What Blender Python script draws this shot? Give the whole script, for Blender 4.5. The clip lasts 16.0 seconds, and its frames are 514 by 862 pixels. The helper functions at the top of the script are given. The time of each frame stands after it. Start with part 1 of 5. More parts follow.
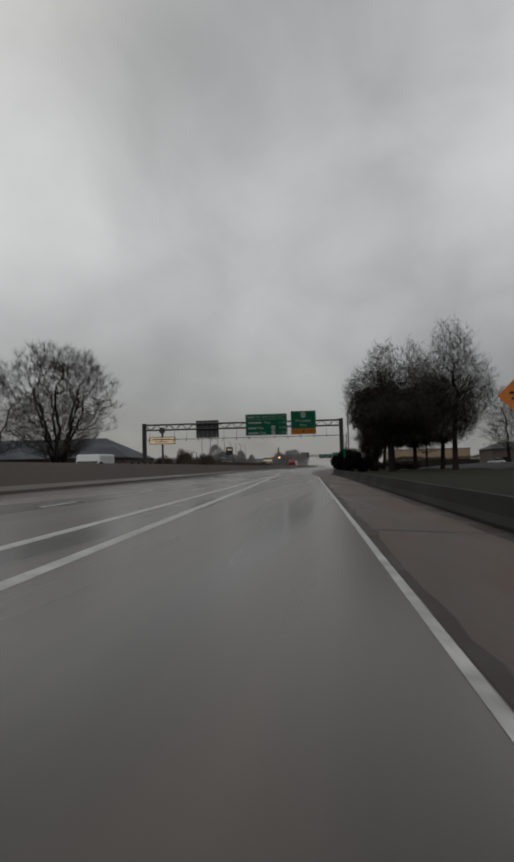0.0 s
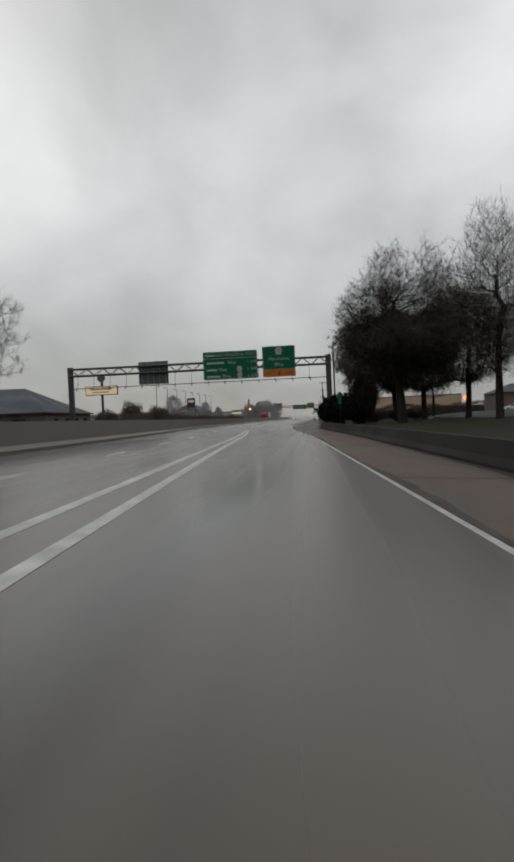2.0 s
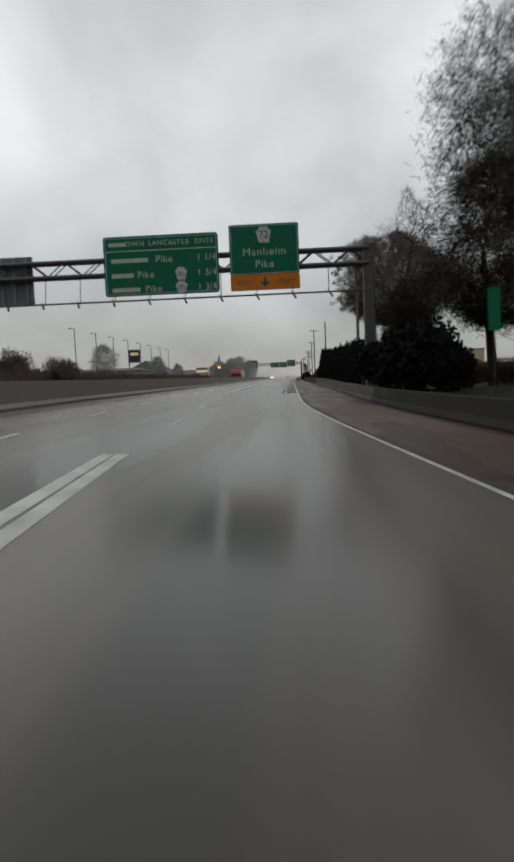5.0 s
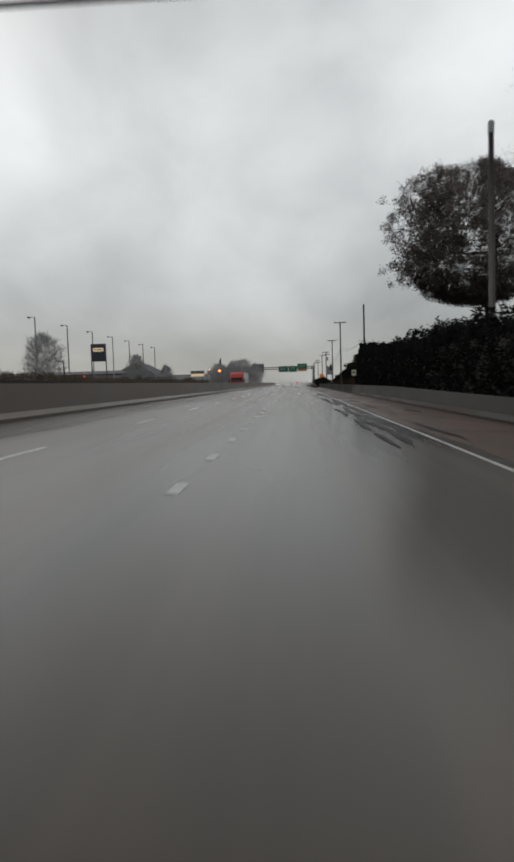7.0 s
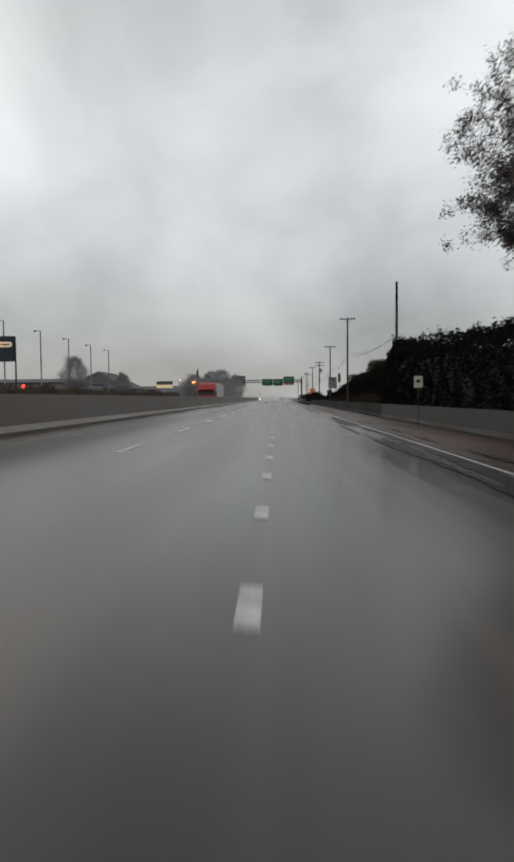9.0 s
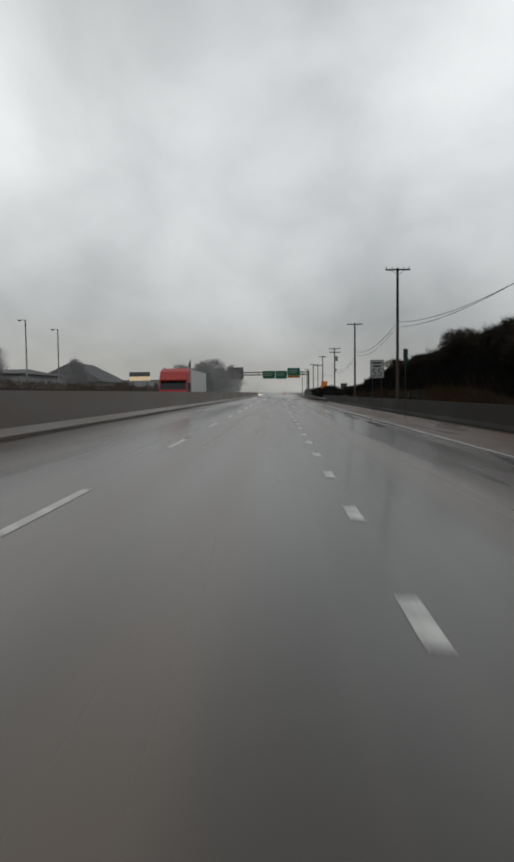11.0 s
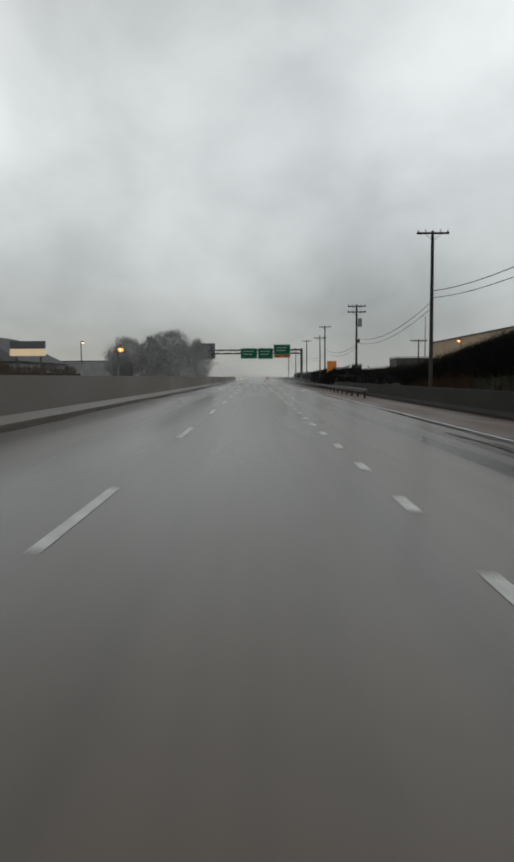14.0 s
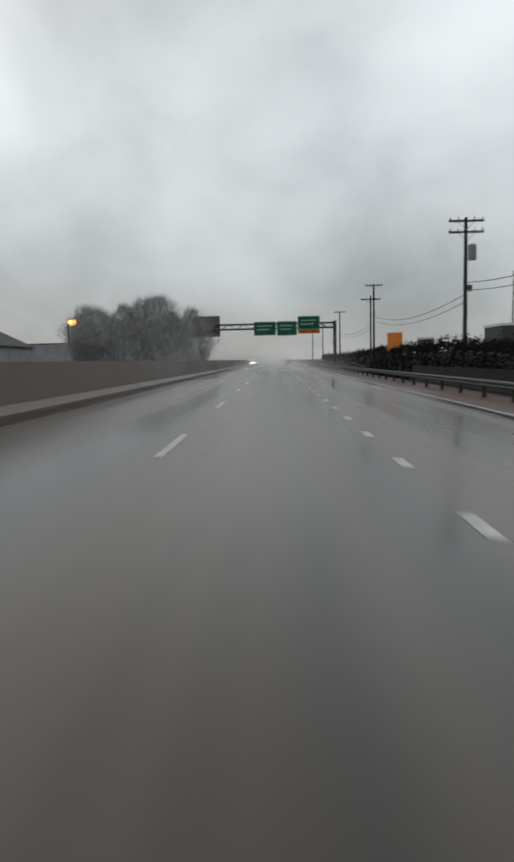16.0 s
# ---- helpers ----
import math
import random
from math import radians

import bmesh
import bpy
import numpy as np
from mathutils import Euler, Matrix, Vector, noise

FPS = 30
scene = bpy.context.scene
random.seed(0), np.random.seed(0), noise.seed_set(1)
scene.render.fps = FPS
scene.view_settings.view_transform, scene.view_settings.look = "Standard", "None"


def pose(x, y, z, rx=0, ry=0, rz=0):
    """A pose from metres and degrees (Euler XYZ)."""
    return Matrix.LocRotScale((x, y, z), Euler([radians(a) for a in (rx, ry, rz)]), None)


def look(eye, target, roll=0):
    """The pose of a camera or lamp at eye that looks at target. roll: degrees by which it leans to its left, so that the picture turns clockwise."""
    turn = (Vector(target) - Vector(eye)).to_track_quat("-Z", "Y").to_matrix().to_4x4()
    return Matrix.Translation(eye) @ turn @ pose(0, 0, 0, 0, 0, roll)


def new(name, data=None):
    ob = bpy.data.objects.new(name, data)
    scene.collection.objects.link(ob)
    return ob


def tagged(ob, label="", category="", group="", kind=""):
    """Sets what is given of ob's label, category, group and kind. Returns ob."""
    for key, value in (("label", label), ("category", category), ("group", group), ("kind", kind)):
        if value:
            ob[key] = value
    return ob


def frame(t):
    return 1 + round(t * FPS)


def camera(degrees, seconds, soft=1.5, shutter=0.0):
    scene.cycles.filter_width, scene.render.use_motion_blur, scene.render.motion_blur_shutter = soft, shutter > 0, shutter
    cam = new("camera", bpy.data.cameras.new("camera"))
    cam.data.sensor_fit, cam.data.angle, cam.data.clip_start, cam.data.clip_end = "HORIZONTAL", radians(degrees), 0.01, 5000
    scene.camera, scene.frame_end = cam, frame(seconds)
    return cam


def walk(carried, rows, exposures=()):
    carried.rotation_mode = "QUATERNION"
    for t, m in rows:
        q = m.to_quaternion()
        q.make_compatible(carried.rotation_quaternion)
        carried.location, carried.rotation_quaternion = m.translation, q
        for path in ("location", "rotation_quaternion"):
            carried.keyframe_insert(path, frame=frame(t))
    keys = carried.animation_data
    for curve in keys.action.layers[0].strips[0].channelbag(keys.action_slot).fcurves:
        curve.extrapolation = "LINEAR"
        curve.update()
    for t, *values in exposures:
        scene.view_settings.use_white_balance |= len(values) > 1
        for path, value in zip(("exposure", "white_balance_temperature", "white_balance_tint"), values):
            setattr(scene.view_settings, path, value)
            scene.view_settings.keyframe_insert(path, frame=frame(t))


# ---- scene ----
K = 0.0537          # cross fall of the carriageway, down to the right
EYE = 1.346         # eye height above the road


TURN = 3.08         # degrees by which the road comes in from the right before the first gantry
SLOPE = math.tan(radians(TURN))


def road_z(x):
    return -K * x


def bend(y):
    """How far the road's axis lies to the right of the y axis: a straight, a gentle curve from 20 to 80, a straight."""
    if y >= 80:
        return 0.0
    if y <= 20:
        return SLOPE * (90 - y)
    u = (y - 20) / 60
    return SLOPE * (70 * (1 - 3 * u * u + 2 * u ** 3) - 60 * (u ** 3 - 2 * u * u + u))


# what stands beside the first straight is laid out along it and turned with it
EARLY = pose(3, 90, 0, 0, 0, TURN) @ pose(-3, -90, 0)


def early(x, y):
    p = EARLY @ Vector((x, y, 0))
    return p.x, p.y


# ---- camera ----
cam = camera(41.28, 16.0, soft=3.0, shutter=0.4)
# seconds, x, y, heading, pitch, lean
PATH = [
    (0, 12.05, -60.72, 7.44, 3.03, -1.16),
    (0.5, 11.26, -51.94, 7.59, 2.77, -1.24),
    (1, 10.44, -43.02, 6.60, 2.19, -2.01),
    (1.5, 9.59, -33.95, 5.42, -0.83, -2.59),
    (2, 8.84, -24.69, 5.14, -1.00, -2.55),
    (2.5, 8.16, -15.26, 3.92, -0.20, -2.73),
    (3, 7.48, -5.71, 4.40, -0.32, -3.04),
    (3.5, 6.83, 4.02, 3.85, -1.16, -2.32),
    (4, 6.18, 14.05, 4.88, -2.32, -3.02),
    (4.2, 5.90, 18.18, 4.08, -3.19, -2.63),
    (6.3, 2.01, 65.09, 2.68, -4.85, -2.20),
    (6.5, 1.82, 68.91, 3.04, -4.38, -2.25),
    (7, 1.49, 80.10, 3.32, -3.96, -1.79),
    (7.5, 1.15, 88.90, 2.66, -2.90, -0.25),
    (8, 0.87, 97.90, 3.05, -2.09, -1.68),
    (8.5, 0.55, 107.10, 2.55, -2.54, -1.79),
    (9, 0.19, 116.30, 1.72, -2.78, -0.55),
    (9.2, 0.05, 120.00, 2.39, -3.27, -0.42),
    (11.3, -0.98, 158.90, 1.45, -3.18, -0.89),
    (11.5, -1.06, 162.59, 1.10, -3.05, -1.33),
    (12, -1.25, 171.74, 0.49, -3.31, -0.43),
    (12.5, -1.42, 180.98, -0.40, -4.92, -0.38),
    (13, -1.62, 190.50, -0.76, -4.65, 0.20),
    (13.5, -1.65, 200.35, -0.36, -4.92, -1.21),
    (14, -1.67, 210.48, 0.01, -4.53, -0.38),
    (14.5, -1.59, 220.89, -1.81, -3.73, -0.32),
    (15, -1.66, 231.41, -0.89, -6.46, -1.09),
    (15.5, -1.73, 242.10, -0.09, -6.04, -0.44),
    (16, -1.71, 253.07, 1.66, -5.93, -1.25),
]
walk(cam, [(t, pose(x, y, EYE - K * (x - bend(y)), 90 + p, 0, h) @ pose(0, 0, 0, 0, 0, r)) for t, x, y, h, p, r in PATH],
     exposures=[(0, -0.5, 6500, 10), (0.5, -0.35, 6500, 10), (1.5, -0.1, 6500, 9), (2.5, -0.05, 6500, 9), (4.0, 0.0, 6500, 9), (6.5, 0.05, 6300, 8), (7.0, 0.05, 6450, 9), (9.0, 0.05, 6400, 9), (11.5, 0.0, 6450, 9), (12.5, 0.0, 6500, 9), (13.0, 0.0, 6350, 6), (14.5, 0.0, 6400, 7), (16.0, 0.05, 6300, 8)])

# ---- light ----
world = bpy.data.worlds.new("overcast")
scene.world = world
world.use_nodes = True
wt = world.node_tree
wt.nodes.clear()


def wnode(kind):
    return wt.nodes.new(kind)


sky = wnode("ShaderNodeTexSky")
sky.sky_type, sky.sun_disc = "NISHITA", False
sky.sun_elevation, sky.sun_rotation = radians(38), radians(-25)
coord = wnode("ShaderNodeTexCoord")
split = wnode("ShaderNodeSeparateXYZ")
wt.links.new(coord.outputs["Generated"], split.inputs[0])


def wmath(op, a, b=None, clamp=False):
    n = wnode("ShaderNodeMath")
    n.operation, n.use_clamp = op, clamp
    for i, v in enumerate((a, b)):
        if v is None:
            continue
        if isinstance(v, (int, float)):
            n.inputs[i].default_value = v
        else:
            wt.links.new(v, n.inputs[i])
    return n.outputs[0]


# a cloud deck: the direction laid out on a plane overhead
height = wmath("ADD", wmath("MAXIMUM", split.outputs[2], 0.0), 0.5)
deck = wnode("ShaderNodeCombineXYZ")
wt.links.new(wmath("DIVIDE", split.outputs[0], height), deck.inputs[0])
wt.links.new(wmath("MULTIPLY", wmath("DIVIDE", split.outputs[1], height), 0.8), deck.inputs[1])


def wnoise(scale, detail, rough, offset):
    m = wnode("ShaderNodeMapping")
    m.inputs["Location"].default_value = (offset, offset * 0.37, 0)
    m.inputs["Rotation"].default_value = (0, 0, 0.5)
    n = wnode("ShaderNodeTexNoise")
    n.inputs["Scale"].default_value, n.inputs["Detail"].default_value = scale, detail
    n.inputs["Roughness"].default_value, n.inputs["Distortion"].default_value = rough, 0.35
    wt.links.new(deck.outputs[0], m.inputs[0])
    wt.links.new(m.outputs[0], n.inputs["Vector"])
    return n.outputs["Fac"]


big, fine = wnoise(1.5, 3, 0.45, 3.1), wnoise(4.4, 5, 0.55, 7.7)
cloud = wmath("ADD", wmath("MULTIPLY", big, 0.76), wmath("MULTIPLY", fine, 0.24))
ramp = wnode("ShaderNodeValToRGB")
ramp.color_ramp.elements[0].position, ramp.color_ramp.elements[0].color = 0.33, (0.365, 0.374, 0.374, 1)
ramp.color_ramp.elements[1].position, ramp.color_ramp.elements[1].color = 0.66, (0.760, 0.770, 0.765, 1)
wt.links.new(cloud, ramp.inputs[0])
# the deck is thicker, and so darker, towards the horizon
fall = wnode("ShaderNodeMapRange")
fall.interpolation_type = "SMOOTHSTEP"
fall.inputs["From Min"].default_value, fall.inputs["From Max"].default_value = -0.02, 0.36
fall.inputs["To Min"].default_value, fall.inputs["To Max"].default_value = 0.47, 1.0
wt.links.new(split.outputs[2], fall.inputs[0])
dim = wnode("ShaderNodeVectorMath")
dim.operation = "SCALE"
wt.links.new(ramp.outputs[0], dim.inputs[0])
wt.links.new(fall.outputs[0], dim.inputs["Scale"])
cover, clear, both = wnode("ShaderNodeBackground"), wnode("ShaderNodeBackground"), wnode("ShaderNodeAddShader")
wt.links.new(dim.outputs[0], cover.inputs[0])
cover.inputs[1].default_value = 1.2
wt.links.new(sky.outputs[0], clear.inputs[0])
clear.inputs[1].default_value = 0.006
wt.links.new(cover.outputs[0], both.inputs[0])
wt.links.new(clear.outputs[0], both.inputs[1])
wt.links.new(both.outputs[0], wnode("ShaderNodeOutputWorld").inputs[0])

sun = new("sun", bpy.data.lights.new("sun", "SUN"))
sun.data.energy, sun.data.angle, sun.data.color = 0.5, radians(40), (1.0, 0.98, 0.95)
sun.matrix_world = look((-40, 90, 80), (0, 120, 0))


# ---- materials ----
def material(name, base, second=None, scale=4.0, rough=0.6, rough2=None, bump=0.0, metal=0.0, fine_scale=60.0, coat=0.0,
             emit=None, power=0.0, spec=0.5, stretch=(1, 1, 1), island=0.0, coat_rough=(0.12, 0.12)):
    """Two colours mixed by a broad and a fine noise, with roughness and relief that follow them."""
    m = bpy.data.materials.new(name)
    m.use_nodes = True
    nt = m.node_tree
    b = nt.nodes["Principled BSDF"]
    co = nt.nodes.new("ShaderNodeTexCoord")
    mp = nt.nodes.new("ShaderNodeMapping")
    mp.inputs["Scale"].default_value = stretch
    nt.links.new(co.outputs["Object"], mp.inputs[0])
    out = []
    for sc, det in ((scale, 4), (fine_scale, 3)):
        n = nt.nodes.new("ShaderNodeTexNoise")
        n.inputs["Scale"].default_value, n.inputs["Detail"].default_value = sc, det
        nt.links.new(mp.outputs[0] if sc == scale else co.outputs["Object"], n.inputs["Vector"])
        out.append(n.outputs["Fac"])
    add = nt.nodes.new("ShaderNodeMath")
    add.operation = "MULTIPLY_ADD"
    add.inputs[1].default_value = 0.35
    nt.links.new(out[1], add.inputs[0])
    half = nt.nodes.new("ShaderNodeMath")
    half.operation = "MULTIPLY"
    half.inputs[1].default_value = 0.65
    nt.links.new(out[0], half.inputs[0])
    nt.links.new(half.outputs[0], add.inputs[2])
    fac = add.outputs[0]
    if island:
        geo = nt.nodes.new("ShaderNodeNewGeometry")
        isl = nt.nodes.new("ShaderNodeMath")
        isl.operation = "MULTIPLY_ADD"
        isl.inputs[1].default_value = island
        nt.links.new(geo.outputs["Random Per Island"], isl.inputs[0])
        nt.links.new(fac, isl.inputs[2])
        fac = isl.outputs[0]
    cr = nt.nodes.new("ShaderNodeValToRGB")
    second = second or tuple(c * 0.72 for c in base)
    cr.color_ramp.elements[0].position, cr.color_ramp.elements[0].color = 0.36, (*second, 1)
    cr.color_ramp.elements[1].position, cr.color_ramp.elements[1].color = 0.64 + island, (*base, 1)
    nt.links.new(fac, cr.inputs[0])
    nt.links.new(cr.outputs[0], b.inputs["Base Color"])
    mr = nt.nodes.new("ShaderNodeMapRange")
    mr.inputs["From Min"].default_value, mr.inputs["From Max"].default_value = 0.36, 0.64
    mr.inputs["To Min"].default_value, mr.inputs["To Max"].default_value = rough, rough if rough2 is None else rough2
    nt.links.new(out[0], mr.inputs[0])
    nt.links.new(mr.outputs[0], b.inputs["Roughness"])
    b.inputs["Metallic"].default_value = metal
    b.inputs["Specular IOR Level"].default_value = spec
    if coat:
        b.inputs["Coat Weight"].default_value = coat
        cm = nt.nodes.new("ShaderNodeMapRange")
        cm.inputs["From Min"].default_value, cm.inputs["From Max"].default_value = 0.36, 0.64
        cm.inputs["To Min"].default_value, cm.inputs["To Max"].default_value = coat_rough
        nt.links.new(out[0], cm.inputs[0])
        nt.links.new(cm.outputs[0], b.inputs["Coat Roughness"])
        b.inputs["Coat IOR"].default_value = 1.33
    if bump:
        bp = nt.nodes.new("ShaderNodeBump")
        bp.inputs["Strength"].default_value, bp.inputs["Distance"].default_value = bump, 0.02
        nt.links.new(out[1], bp.inputs["Height"])
        nt.links.new(bp.outputs[0], b.inputs["Normal"])
        if coat:
            nt.links.new(bp.outputs[0], b.inputs["Coat Normal"])
    if emit:
        b.inputs["Emission Color"].default_value = (*emit, 1)
        b.inputs["Emission Strength"].default_value = power
    return m


def road_material(name, dark, light, coat=0.7, sheen=(0.13, 0.28)):
    """Wet asphalt: long soft bands along the lanes, broad damp patches and a fine grain under a rough film of water."""
    m = bpy.data.materials.new(name)
    m.use_nodes = True
    nt = m.node_tree
    b = nt.nodes["Principled BSDF"]
    co = nt.nodes.new("ShaderNodeTexCoord")
    parts = []
    for scale, detail, rough in (((0.62, 0.004, 1), 2, 0.4), ((0.3, 0.035, 1), 2, 0.5), ((1.6, 0.012, 1), 2, 0.5)):
        mp = nt.nodes.new("ShaderNodeMapping")
        mp.inputs["Scale"].default_value = scale
        n = nt.nodes.new("ShaderNodeTexNoise")
        n.inputs["Scale"].default_value, n.inputs["Detail"].default_value, n.inputs["Roughness"].default_value = 1.0, detail, rough
        nt.links.new(co.outputs["Object"], mp.inputs[0])
        nt.links.new(mp.outputs[0], n.inputs["Vector"])
        parts.append(n.outputs["Fac"])
    total = None
    for out, weight in zip(parts, (0.46, 0.36, 0.18)):
        mul = nt.nodes.new("ShaderNodeMath")
        mul.operation = "MULTIPLY_ADD"
        mul.inputs[1].default_value = weight
        mul.inputs[2].default_value = 0.0
        nt.links.new(out, mul.inputs[0])
        if total is not None:
            nt.links.new(total, mul.inputs[2])
        total = mul.outputs[0]

    def ranged(src, lo, hi, to0, to1):
        mr = nt.nodes.new("ShaderNodeMapRange")
        mr.interpolation_type = "SMOOTHSTEP"
        mr.inputs["From Min"].default_value, mr.inputs["From Max"].default_value = lo, hi
        mr.inputs["To Min"].default_value, mr.inputs["To Max"].default_value = to0, to1
        nt.links.new(src, mr.inputs[0])
        return mr.outputs[0]

    mix = nt.nodes.new("ShaderNodeMix")
    mix.data_type = "RGBA"
    for sock in mix.inputs:
        if sock.type == "RGBA" and sock.name == "A":
            sock.default_value = (*dark, 1)
        if sock.type == "RGBA" and sock.name == "B":
            sock.default_value = (*light, 1)
    nt.links.new(ranged(total, 0.38, 0.62, 0.0, 1.0), mix.inputs[0])
    colour = [o for o in mix.outputs if o.type == "RGBA"][0]
    nt.links.new(colour, b.inputs["Base Color"])
    b.inputs["Roughness"].default_value = 0.6
    b.inputs["Specular IOR Level"].default_value = 0.25
    b.inputs["Coat Weight"].default_value = coat
    b.inputs["Coat IOR"].default_value = 1.33
    nt.links.new(ranged(total, 0.38, 0.62, *sheen), b.inputs["Coat Roughness"])
    grain = nt.nodes.new("ShaderNodeTexNoise")
    grain.inputs["Scale"].default_value, grain.inputs["Detail"].default_value = 70.0, 2
    nt.links.new(co.outputs["Object"], grain.inputs["Vector"])
    bp = nt.nodes.new("ShaderNodeBump")
    bp.inputs["Strength"].default_value, bp.inputs["Distance"].default_value = 0.05, 0.004
    nt.links.new(grain.outputs["Fac"], bp.inputs["Height"])
    nt.links.new(bp.outputs[0], b.inputs["Normal"])
    return m


